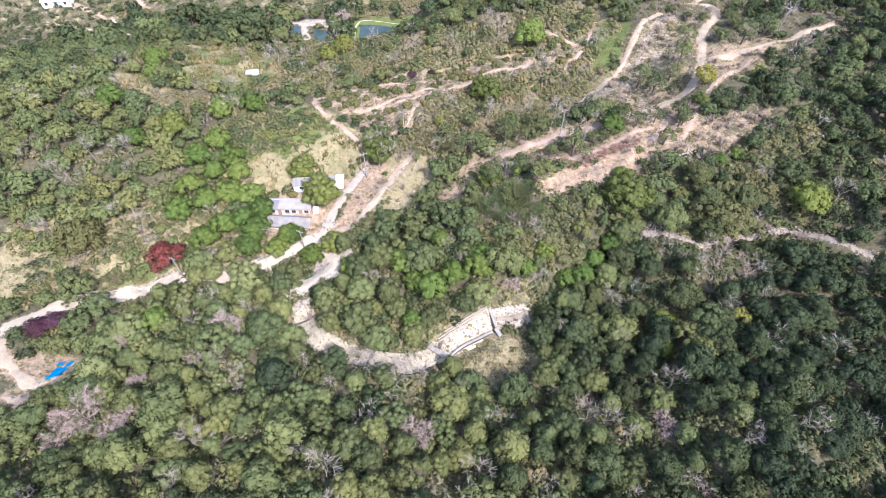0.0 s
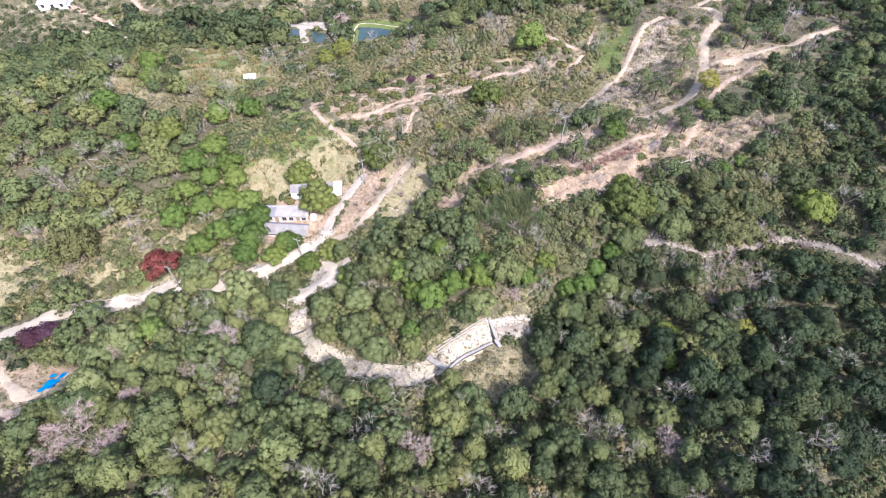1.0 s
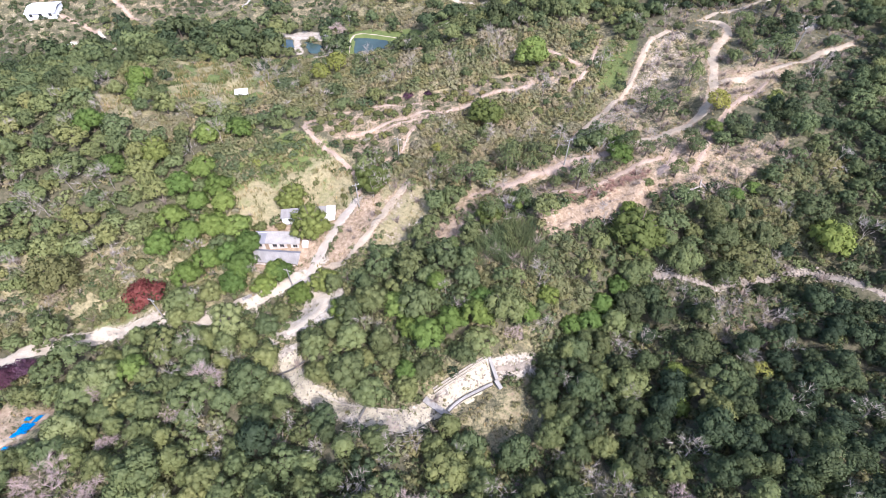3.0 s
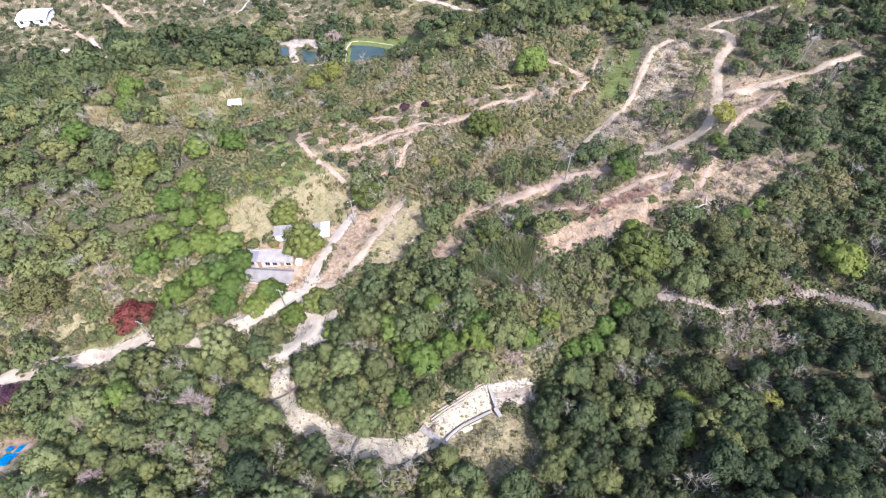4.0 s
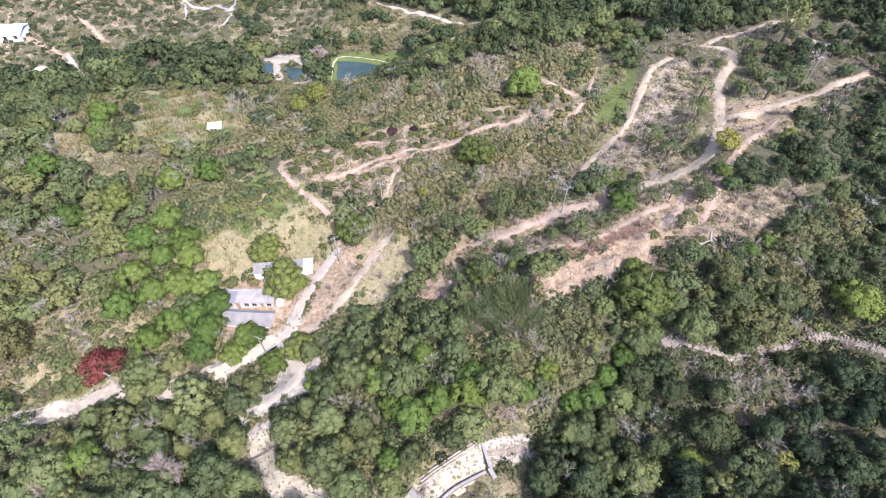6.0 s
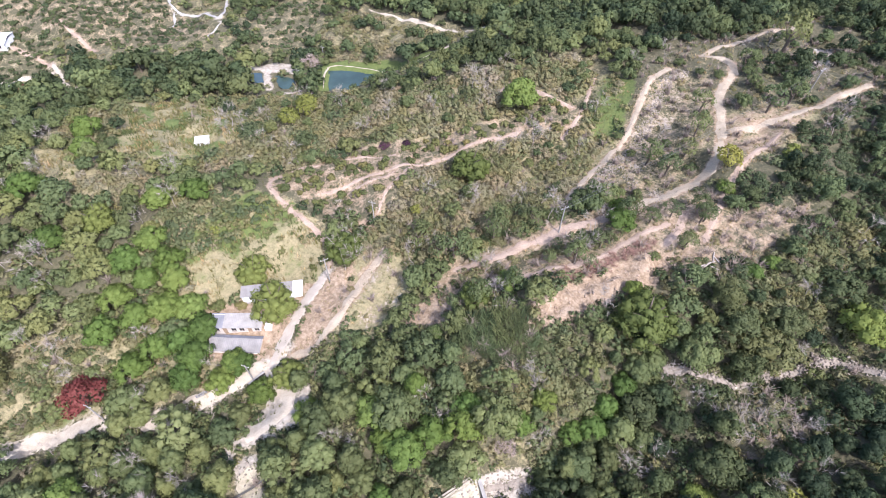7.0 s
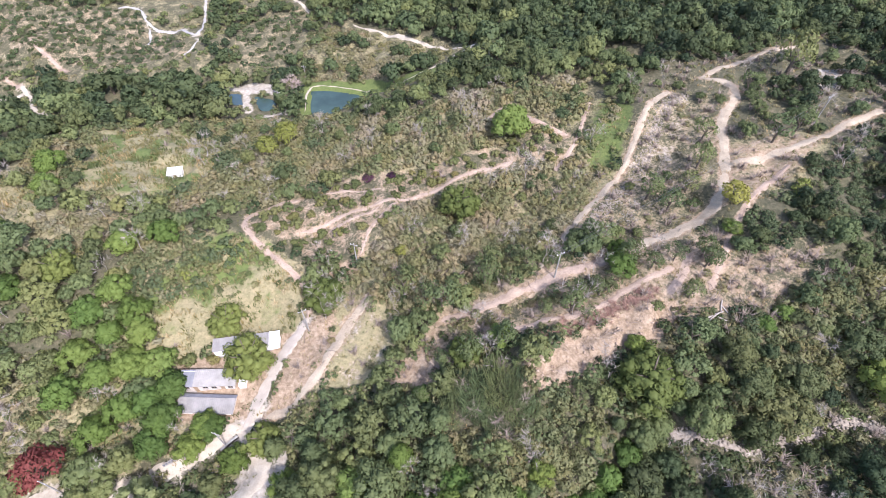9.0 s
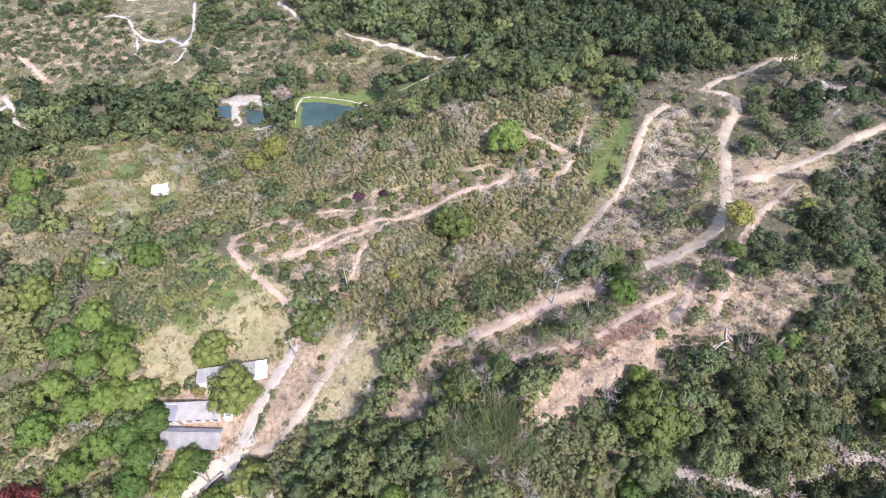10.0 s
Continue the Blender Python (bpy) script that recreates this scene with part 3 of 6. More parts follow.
def height(x, y):
    shape = np.shape(x)
    x, y = np.ravel(np.asarray(x, float)), np.ravel(np.asarray(y, float))
    z = np.einsum("ni,nj,ji->n", spread((x + 168) / 42), spread((y + 50) / 42), np.array(GRID, float))
    for mx, my, mh, mr in MOUNDS:
        z += mh * np.exp(-((x - mx) ** 2 + (y - my) ** 2) / mr ** 2)
    z += 0.35 * rough_noise(x, y, 9) + 0.6 * rough_noise(x + 50, y, 23)
    z += 0.42 * (rough_noise(x, y, 3.4) + rough_noise(y, x, 5.5)) * soft_in(x, y, CLAY_PATCH, 1.5)
    k = np.clip(1 - (to_line(x, y, STREAM_LINE) - 2.2) / 3.5, 0, 1)
    z -= 1.3 * k * k * (3 - 2 * k)
    for px, py, pr, pz in PADS:
        k = np.clip(1.6 - np.hypot(x - px, y - py) / pr, 0, 1)
        z += (pz - z) * k
    for poly, level in ((POND, POND_Z), (POND_SMALL, POND_SMALL_Z), (POND_SMALL_B, POND_SMALL_Z)):
        k = np.clip(1.35 - to_line(x, y, poly + poly[:1]) / 5.0, 0, 1)
        z += (level + 0.5 - z) * k * (~inside(x, y, poly))
        z = np.where(inside(x, y, poly), level - 0.6, z)
    return z.reshape(shape)


def ground_at(x, y):
    return float(height(np.array([x]), np.array([y]))[0])


ROADS = [
    ("concrete_road", HOUSE_ROAD, 2.6, "CONCRETE", "narrow grey concrete farm road past the sheds"),
    ("concrete_road", HOUSE_ROAD_LOW, 2.9, "PALE", "pale worn concrete road bending down to the stream"),
    ("dirt_road", LEFT_ROAD, 4.2, "PALE", "pale dusty road running through the bushes"),
    ("dirt_path", FORD_PATH, 1.0, "PALE", "pale sandy path down to the stream"),
    ("dirt_path", HILL_PATH, 1.4, "CLAY", "narrow beige earth path climbing the grassy slope"),
    ("dirt_track", TRACK_TWO, 2.2, "SAND", "pale gravel track with wheel ruts beside the bank"),
    ("dirt_track", CLAY_UPPER, 2.3, "CLAY", "beige clay track between thin trees"),
    ("dirt_track", CLAY_MAIN, 2.5, "SAND", "wide beige clay track winding up the hill"),
    ("dirt_track", SPUR_TRACK, 1.9, "CLAY", "short reddish clay track down to the clearing"),
    ("dirt_track", CLAY_LOW, 1.5, "CLAY", "beige clay track along the edge of the clearing"),
    ("dirt_track", JUNCTION_ROAD, 2.0, "SAND", "beige clay road leaving the junction uphill"),
    ("dirt_track", SIDE_TRACK, 1.4, "CLAY", "shaded brown earth track below the hill"),
    ("dirt_track", GREY_TRACK, 1.7, "SAND", "pale grey gravel track along the gully"),
    ("dirt_track", UPPER_ROAD, 1.7, "SAND", "pale gravel track leaving over the hill"),
    ("dirt_path", TARP_PATH, 2.6, "SAND", "sandy clearing path beside a blue tarpaulin"),
    ("dirt_path", LOWER_PATH, 1.8, "SAND", "sandy path below the clearing"),
    ("dirt_path", TERR_A, 1.2, "CLAY", "bare clay terrace between bushes"),
    ("dirt_path", TERR_D, 0.9, "CLAY", "bare clay terrace between bushes"),
    ("dirt_path", TERR_B, 1.0, "CLAY", "bare clay terrace between bushes"),
    ("dirt_path", RIDGE_PATH, 1.1, "CLAY", "narrow beige path along the terrace edge"),
    ("dirt_path", TERRACE_PATH, 1.2, "CLAY", "beige earth path along the terraced bushes"),
    ("dirt_path", TERRACE_SIDE, 0.8, "CLAY", "pale concrete path dropping from the terrace"),
    ("pond_path", POND_BANK, 0.45, "PALE", "pale concrete rim round the fish pond"),
    ("dirt_path", SAND_B, 2.2, "PALE", "pale sandy causeway beside the small ponds"),
    ("far_road", FAR_ROAD, 1.7, "PALE", "pale road through the far woods"),
    ("far_road", FAR_ROAD_B, 1.8, "PALE", "pale road joining from the pond bank"),
    ("white_path", WHITE_PATH, 1.25, "WHITE", "whitish concrete path winding through the orchard"),
    ("white_path", WHITE_PATH_B, 1.0, "WHITE", "whitish concrete path branching in the orchard"),
    ("white_path", WHITE_PATH_C, 1.0, "WHITE", "whitish concrete path below the orchard"),
    ("far_road", FAR_TOP, 1.8, "PALE", "pale far track on the slope"),
    ("far_road", LEFT_FAR, 1.8, "PALE", "pale dusty far road curving into the woods"),
    ("far_road", LEFT_SLOPE_TRACK, 1.8, "CLAY", "pale earth track down the bare far slope"),
    ("far_road", LEFT_TOP_TRACK, 1.5, "CLAY", "pale earth track through the far orchard"),
    ("far_road", LEFT_FAR_B, 2.2, "PALE", "pale dusty far road beside the orchard"),
]


# ---- mesh helpers ----
def mesh_of(name, verts, quads, mats, index=None, tone=None, normals=None):
    me = bpy.data.meshes.new(name)
    verts, quads = np.asarray(verts, np.float32), np.asarray(quads, np.int32)
    me.vertices.add(len(verts))
    me.vertices.foreach_set("co", verts.ravel())
    me.loops.add(quads.size)
    me.loops.foreach_set("vertex_index", quads.ravel())
    me.polygons.add(len(quads))
    me.polygons.foreach_set("loop_start", np.arange(0, quads.size, quads.shape[1], dtype=np.int32))
    for m in mats:
        me.materials.append(m)
    if index is not None:
        me.polygons.foreach_set("material_index", np.asarray(index, np.int32))
    if tone is not None:
        a = me.attributes.new("tone", "FLOAT", "FACE")
        a.data.foreach_set("value", np.asarray(tone, np.float32))
    me.update(calc_edges=True)
    if normals is not None:
        me.attributes.new("custom_normal", "FLOAT_VECTOR", "POINT").data.foreach_set("vector", np.asarray(normals, np.float32).ravel())
    return me


def mesh_part(name, me, parent, label=""):
    ob = new(name, me)
    ob.parent = parent
    if label:
        tagged(ob, label)
    return ob


def part(name, bm, mat, parent, label=""):
    me = bpy.data.meshes.new(name)
    bm.to_mesh(me)
    bm.free()
    me.materials.append(mat)
    return mesh_part(name, me, parent, label)


def thing(name, place, label, category, group="", kind="", turn=0.0):
    e = new(name)
    e.matrix_basis = pose(*place, 0, 0, turn)
    return tagged(e, label, category, group, kind)


def box(x0, x1, y0, y1, z0, z1, bevel=0.03):
    bm = bmesh.new()
    bmesh.ops.create_cube(bm, size=1)
    bmesh.ops.scale(bm, vec=(x1 - x0, y1 - y0, z1 - z0), verts=bm.verts)
    bmesh.ops.translate(bm, vec=((x0 + x1) / 2, (y0 + y1) / 2, (z0 + z1) / 2), verts=bm.verts)
    if bevel:
        bmesh.ops.bevel(bm, geom=bm.edges[:], offset=bevel, segments=1, affect="EDGES")
    return bm


# ---- ground ----
def build_ground():
    def axis(lo, hi, fine):
        inner = np.arange(lo, hi + 0.01, fine)
        far = np.array([6, 15, 30, 60, 120, 250, 500, 1000, 2200.0])
        return np.concatenate([lo - far[::-1], inner, hi + far])
    xs, ys = axis(-200, 135, 1.15), axis(5, 275, 1.15)
    X, Y = np.meshgrid(xs, ys)
    Z = height(X, Y)
    dry = np.zeros(X.shape)
    # SPUR's low dry value darkens its ground, painting the slope's shade.
    for poly, amount in ((GRASS_SLOPE, 0.7), (MEADOW, 0.7), (MEADOW_B, 0.6), (GREEN_CAP, 0.5), (RUSTY, 0.55), (DEAD, 0.3), (GULLY, 0.5), (JUNCTION_BARE, 0.6), (SCRUB_SIDE, 0.25), (RIGHT_SCRUB, 0.3), (SPUR, 0.2), (LUSH_STRIP, 0.5), (STREAM_GRASS, 0.52), (FAR_LEFT, 0.42), (BACK_BRUSH, 0.5), (TARP_YARD, 0.6), (DRY_PATCH, 0.45), (CLEARING, 0.5), (MID_BRUSH, 0.55), (HILL_RIGHT, 0.36), (WASH, 0.7), (RIDGE_BRUSH, 0.55), (LEFT_GRASS, 0.6), (HOUSE_SIDE, 0.55), (FAR_BRUSH, 0.5)):
        dry = np.maximum(dry, amount * soft_in(X, Y, poly, 8))
    dry = np.maximum(dry, 0.5 * np.clip(2.2 - to_line(X, Y, STREAM_LINE[:10]) / 4, 0, 1))
    lush = 0.62 * soft_in(X, Y, GREEN_BANK, 3) + 0.62 * np.clip(1 - to_line(X, Y, POND_BANK) / 5, 0, 1) + 0.55 * soft_in(X, Y, LEFT_GRASS, 4) * np.clip(rough_noise(X, Y, 18), 0, 1) + 0.3 * soft_in(X, Y, GREEN_STRIP, 3) + 0.28 * np.maximum(soft_in(X, Y, MEADOW, 5), 0.7 * soft_in(X, Y, FAR_BRUSH, 5)) * np.clip(0.3 + rough_noise(X, Y, 13), 0, 1) + 0.36 * soft_in(X, Y, GREEN_CAP, 4) + 0.36 * soft_in(X, Y, LUSH_STRIP, 3) + 0.45 * soft_in(X, Y, GRASS_SLOPE, 5) * np.clip(0.75 + 0.8 * rough_noise(X, Y, 7) + (Y - 106) / 14, 0, 1) + 0.34 * np.maximum(soft_in(X, Y, MEADOW, 5), soft_in(X, Y, MEADOW_B, 4)) + 0.4 * soft_in(X, Y, STREAM_GRASS, 3) * np.clip(rough_noise(X, Y, 7), 0, 1)
    clay = np.zeros(X.shape)
    for poly, amount in ((CLAY_PATCH, 1.0), (SOIL_PATCH, 0.9), (SPOT, 0.8), (TERRACE_PATCH, 0.46), (DRY_PATCH, 0.5), (GULLY, 0.46), (JUNCTION_BARE, 0.55), (GRASS_SLOPE, 0.2), (STREAM_GRASS, 0.35), (CLEARING, 0.50), (HILL_RIGHT, 0.30), (WASH, 0.4), (ORCHARD, 0.42), (FAR_LEFT, 0.3), (TARP_YARD, 0.6), (ORCHARD_B, 0.38), (YARD, 0.7), (BANK, 0.7)):
        clay = np.maximum(clay, amount * soft_in(X, Y, poly, 2.5))
    pale = 0.8 * np.clip(1.4 - to_line(X, Y, STREAM_LINE[:10]) / 2.6, 0, 1)
    pale = np.maximum(pale, np.where(X < 46, 0.3, 0.6) * np.clip(1.3 - to_line(X, Y, STREAM_LINE[9:]) / 1.4, 0, 1))
    pale = np.maximum(pale, 0.7 * soft_in(X, Y, SAND_A, 2))
    for poly, amount in ((SCAR_POLY, 0.40), (ORCHARD, 0.24), (FAR_LEFT, 0.18), (WASH, 0.36), (SCREE, 0.36), (GULLY, 0.3), (LOW_YARD, 0.9), (FORD_YARD, 0.42), (BALD, 0.6), (LEFT_TERRACES, 0.32)):
        pale = np.maximum(pale, amount * soft_in(X, Y, poly, 3))
    for name, pts, width, tint, label in ROADS:
        k = np.clip(1.25 - to_line(X, Y, pts) / (width * 0.85), 0, 1)
        if tint in ("CLAY", "SAND"):
            clay = np.maximum(clay, 0.8 * k)
        else:
            pale = np.maximum(pale, 0.6 * k)
    n, m = X.shape
    idx = np.arange(n * m).reshape(n, m)
    quads = np.stack([idx[:-1, :-1], idx[:-1, 1:], idx[1:, 1:], idx[1:, :-1]], -1).reshape(-1, 4)
    me = mesh_of("ground", np.stack([X, Y, Z], -1).reshape(-1, 3), quads, [GROUND])
    for nm, a in (("dry", dry), ("lush", lush), ("clay", clay), ("pale", pale)):
        me.attributes.new(nm, "FLOAT", "POINT").data.foreach_set("value", a.ravel().astype(np.float32))
    me.polygons.foreach_set("use_smooth", np.ones(len(quads), bool))
    tagged(new("ground", me), "wooded hillside ground with litter, dry grass and bare clay", "ground", kind="structure")


def smooth_line(pts, spacing):
    """Points along a rounded polyline."""
    p = np.array(pts, float)
    for _ in range(2):
        q = np.empty((2 * len(p), 2))
        q[0], q[-1] = p[0], p[-1]
        q[1:-1:2] = 0.75 * p[:-1] + 0.25 * p[1:]
        q[2:-1:2] = 0.25 * p[:-1] + 0.75 * p[1:]
        p = q
    s = np.concatenate([[0], np.cumsum(np.hypot(*np.diff(p, axis=0).T))])
    t = np.arange(0, s[-1] + spacing, spacing)
    return np.stack([np.interp(t, s, p[:, 0]), np.interp(t, s, p[:, 1])], -1)


def build_road(name, pts, width, mat, label, lift=0.10):
    c = smooth_line(pts, 0.8)
    d = np.gradient(c, axis=0)
    d /= np.linalg.norm(d, axis=1)[:, None] + 1e-9
    side = np.stack([-d[:, 1], d[:, 0]], -1)
    cols = 9
    rng = np.random.RandomState(len(c))
    ends = np.clip(np.minimum(np.arange(len(c)), np.arange(len(c))[::-1]) / 3.0 + 0.35, 0, 1)
    lw = width / 2 * ends * (1 + 0.24 * rough_noise(c[:, 0], c[:, 1], 5.5) + rng.uniform(-0.16, 0.16, len(c)))
    rw = width / 2 * ends * (1 + 0.24 * rough_noise(c[:, 0] + 90, c[:, 1], 4.6) + rng.uniform(-0.16, 0.16, len(c)))
    V = []
    for k in range(cols):
        u = k / (cols - 1) * 2 - 1
        w = np.where(u < 0, lw, rw) * u
        q = c + side * w[:, None]
        rut = -0.05 * math.exp(-((abs(u) - 0.45) / 0.16) ** 2)
        q = q + rng.uniform(-0.13, 0.13, q.shape) * (abs(u) > 0.6)
        z = height(q[:, 0], q[:, 1]) + (lift + rut if abs(u) < 0.7 else 0.03 if abs(u) < 0.99 else -0.3)
        V.append(np.stack([q[:, 0], q[:, 1], z], -1))
    V = np.stack(V, 1)
    idx = np.arange(V.shape[0] * cols).reshape(-1, cols)
    quads = np.stack([idx[:-1, :-1], idx[:-1, 1:], idx[1:, 1:], idx[1:, :-1]], -1).reshape(-1, 4)[:, ::-1]
    me = mesh_of(name, V.reshape(-1, 3), quads, [mat])
    u = np.abs(np.linspace(-1, 1, cols))
    wear = np.tile(np.interp(u, [0, 0.25, 0.5, 0.75, 1.0], [0.34, 0.1, 0.0, 0.38, 0.75]), len(c))
    me.attributes.new("wear", "FLOAT", "POINT").data.foreach_set("value", wear.astype(np.float32))
    me.polygons.foreach_set("use_smooth", np.ones(len(quads), bool))
    return tagged(new(name, me), label, "road", kind="structure")


def flat_sheet(name, poly, z, mat, label, category):
    ring = smooth_line(poly + poly[:1], 1.0)
    bm = bmesh.new()
    bm.faces.new([bm.verts.new((x, y, z)) for x, y in ring[:-1]])
    bmesh.ops.triangulate(bm, faces=bm.faces[:])
    bm.normal_update()
    if sum(f.normal.z for f in bm.faces) < 0:
        bmesh.ops.reverse_faces(bm, faces=bm.faces[:])
    me = bpy.data.meshes.new(name)
    bm.to_mesh(me)
    bm.free()
    me.materials.append(mat)
    return tagged(new(name, me), label, category, kind="structure")


build_ground()
TINTS = {"CONCRETE": CONCRETE, "PALE": PALE_ROAD, "CLAY": CLAY, "SAND": SAND, "WHITE": WHITE_ROAD}
for name, pts, width, tint, label in ROADS:
    build_road(name, pts, width, TINTS[tint], label)
build_road("stream_bed", STREAM_LINE[:9], 4.8, STREAM, "dry pale gravel stream bed curving through the woods")
build_road("stream_bed", STREAM_LINE[8:], 1.4, STONE, "dry stony stream bed between dark trees")
flat_sheet("pond_water", POND, POND_Z, WATER, "still dark green fish pond water", "pond")
flat_sheet("pond_water", POND_SMALL, POND_SMALL_Z, WATER_BLUE, "small still bluish pond water", "pond")
flat_sheet("pond_water", POND_SMALL_B, POND_SMALL_Z, WATER, "small still dark pond water", "pond")


# ---- buildings ----
def sheet_roof(x0, x1, ya, za, yb, zb, pitch=0.35, thick=0.05, wave=0.012):
    """A corrugated sheet from the line y=ya, z=za to the line y=yb, z=zb, as one closed mesh."""
    n = int((x1 - x0) / pitch * 4)
    bm = bmesh.new()
    rows = []
    for lift in (0.0, -thick):
        for y, z in ((ya, za), (yb, zb)):
            rows.append([bm.verts.new((x0 + (x1 - x0) * i / n, y, z + lift + wave * math.sin(i * math.pi / 2))) for i in range(n + 1)])
    top_a, top_b, low_a, low_b = rows
    for i in range(n):
        bm.faces.new((top_a[i], top_a[i + 1], top_b[i + 1], top_b[i]))
        bm.faces.new((low_a[i], low_b[i], low_b[i + 1], low_a[i + 1]))
        bm.faces.new((top_a[i], low_a[i], low_a[i + 1], top_a[i + 1]))
        bm.faces.new((top_b[i], top_b[i + 1], low_b[i + 1], low_b[i]))
    bm.faces.new((top_a[0], top_b[0], low_b[0], low_a[0]))
    bm.faces.new((top_a[n], low_a[n], low_b[n], top_b[n]))
    bmesh.ops.recalc_face_normals(bm, faces=bm.faces[:])
    return bm


def windowed_wall(house, x0, x1, y, z0, z1, openings, mat, thick=0.2):
    """Front wall along x in pieces that leave real openings, each filled with a recessed window."""
    edge = x0
    for wx0, wx1, wz0, wz1, kind in openings:
        part("wall", box(edge, wx0, y, y + thick, z0, z1, 0.0), mat, house)
        if wz0 > z0 + 0.05:
            part("wall", box(wx0, wx1, y, y + thick, z0, wz0, 0.0), mat, house)
        part("wall", box(wx0, wx1, y, y + thick, wz1, z1, 0.0), mat, house)
        if kind == "window":
            w = part("window", box(wx0, wx1, y + 0.10, y + 0.13, wz0, wz1, 0.0), GLASS_DARK, house, "dark unglazed looking window")
            part("window_sill", box(wx0 - 0.05, wx1 + 0.05, y - 0.06, y + 0.05, wz0 - 0.08, wz0, 0.01), WALL_GREY, w)
            part("mullion", box((wx0 + wx1) / 2 - 0.03, (wx0 + wx1) / 2 + 0.03, y + 0.06, y + 0.10, wz0, wz1, 0.0), WOOD, w)
        else:
            part("door", box(wx0, wx1, y + 0.08, y + 0.13, wz0, wz1, 0.0), WOOD, house, "weathered brown timber door")
        edge = wx1
    part("wall", box(edge, x1, y, y + thick, z0, z1, 0.0), mat, house)


def long_house():
    h = thing("farm_house", (-36.1, 88.5, -11.0), "long low pale farm house with grey corrugated roof", "house", turn=-1)
    w, d = 4.8, 1.35
    part("floor_slab", box(-w - 0.3, w + 0.3, -d - 1.0, d + 0.2, -1.0, 0.05), WALL_GREY, h)
    ops = []
    for i, x in enumerate((-4.0, -2.4, -0.6, 1.0, 2.6, 4.0)):
        ops.append((x - 0.45, x + 0.45, 0.05, 2.0, "door") if i in (1, 4) else (x - 0.5, x + 0.5, 0.95, 1.95, "window"))
    windowed_wall(h, -w, w, -d, 0.05, 2.4, ops, BRICK_WALL)
    part("wall", box(-w, w, d - 0.2, d, 0.05, 3.0, 0.0), BRICK_WALL, h)
    for x in (-w, w - 0.2):
        part("wall", box(x, x + 0.2, -d + 0.2, d - 0.2, 0.05, 2.45, 0.0), BRICK_WALL, h)
    for i in range(4):
        a = -w - 0.35 + i * (2 * w + 0.7) / 4
        mat = ROOF_DARK if i == 0 else ROOF_GREY
        part("roof_sheet", sheet_roof(a, a + (2 * w + 0.7) / 4 + 0.05, d + 0.2, 3.05 + 0.02 * i, -d - 0.3, 2.5 + 0.02 * i), mat, h)
    return h


def pig_shed():
    h = thing("cattle_shed", (-35.8, 84.3, -11.6), "low open-fronted livestock shed with grey sheet roof", "shed", turn=-4)
    w = 4.9
    part("floor_slab", box(-w - 0.2, w + 0.2, -2.0, 2.0, -1.2, 0.05), WALL_GREY, h)
    part("wall", box(-w, w, 1.2, 1.4, 0.05, 1.9, 0.0), BRICK_WALL, h)
    for x in (-w, w - 0.2):
        part("wall", box(x, x + 0.2, -1.7, 1.2, 0.05, 1.75, 0.0), BRICK_WALL, h)
    part("low_wall", box(-w + 0.2, w - 0.2, -1.7, -1.5, 0.05, 0.9, 0.02), BRICK_WALL, h)
    for i in range(5):
        x = -w + 0.3 + i * (2 * w - 0.6) / 4
        part("post", box(x - 0.08, x + 0.08, -1.68, -1.52, 0.9, 1.75, 0.0), WOOD, h)
    for i in range(4):
        a = -w - 0.3 + i * (2 * w + 0.6) / 4
        part("roof_sheet", sheet_roof(a, a + (2 * w + 0.6) / 4 + 0.05, 0.75, 2.45, -2.0, 1.85), ROOF_MID, h)
        # Shade of the back slope is put in as a darker sheet colour.
        part("roof_sheet", sheet_roof(a, a + (2 * w + 0.6) / 4 + 0.05, 0.80, 2.44, 1.6, 2.0), ROOF_DARK, h, "back roof sheet coloured dark as the shaded slope")
    return h


def annex():
    h = thing("storage_shed", (-30.0, 95.0, -9.0), "narrow storage shed with grey roof and white end", "shed", turn=6)
    w = 6.0
    part("floor_slab", box(-w - 0.1, w + 0.1, -1.4, 1.4, -1.2, 0.05), WALL_GREY, h)
    windowed_wall(h, -w, w, -1.2, 0.05, 2.0, [(-4.6, -3.8, 0.9, 1.7, "window"), (-1.0, -0.1, 0.05, 1.9, "door"), (2.4, 3.2, 0.9, 1.7, "window")], WHITE)
    part("wall", box(-w, w, 1.0, 1.2, 0.05, 2.4, 0.0), BRICK_WALL, h)
    for x in (-w, w - 0.2):
        part("wall", box(x, x + 0.2, -1.0, 1.0, 0.05, 2.05, 0.0), WHITE, h)
    for i in range(3):
        a = -w - 0.2 + i * 3.5
        part("roof_sheet", sheet_roof(a, a + 3.53, 1.3, 2.5 + 0.02 * i, -1.35, 2.1 + 0.02 * i), ROOF_MID, h)
    part("roof_sheet", sheet_roof(-w - 0.2 + 10.5, w + 0.3, 1.3, 2.6, -1.4, 2.2), WHITE, h, "white painted roof sheet")
    return h


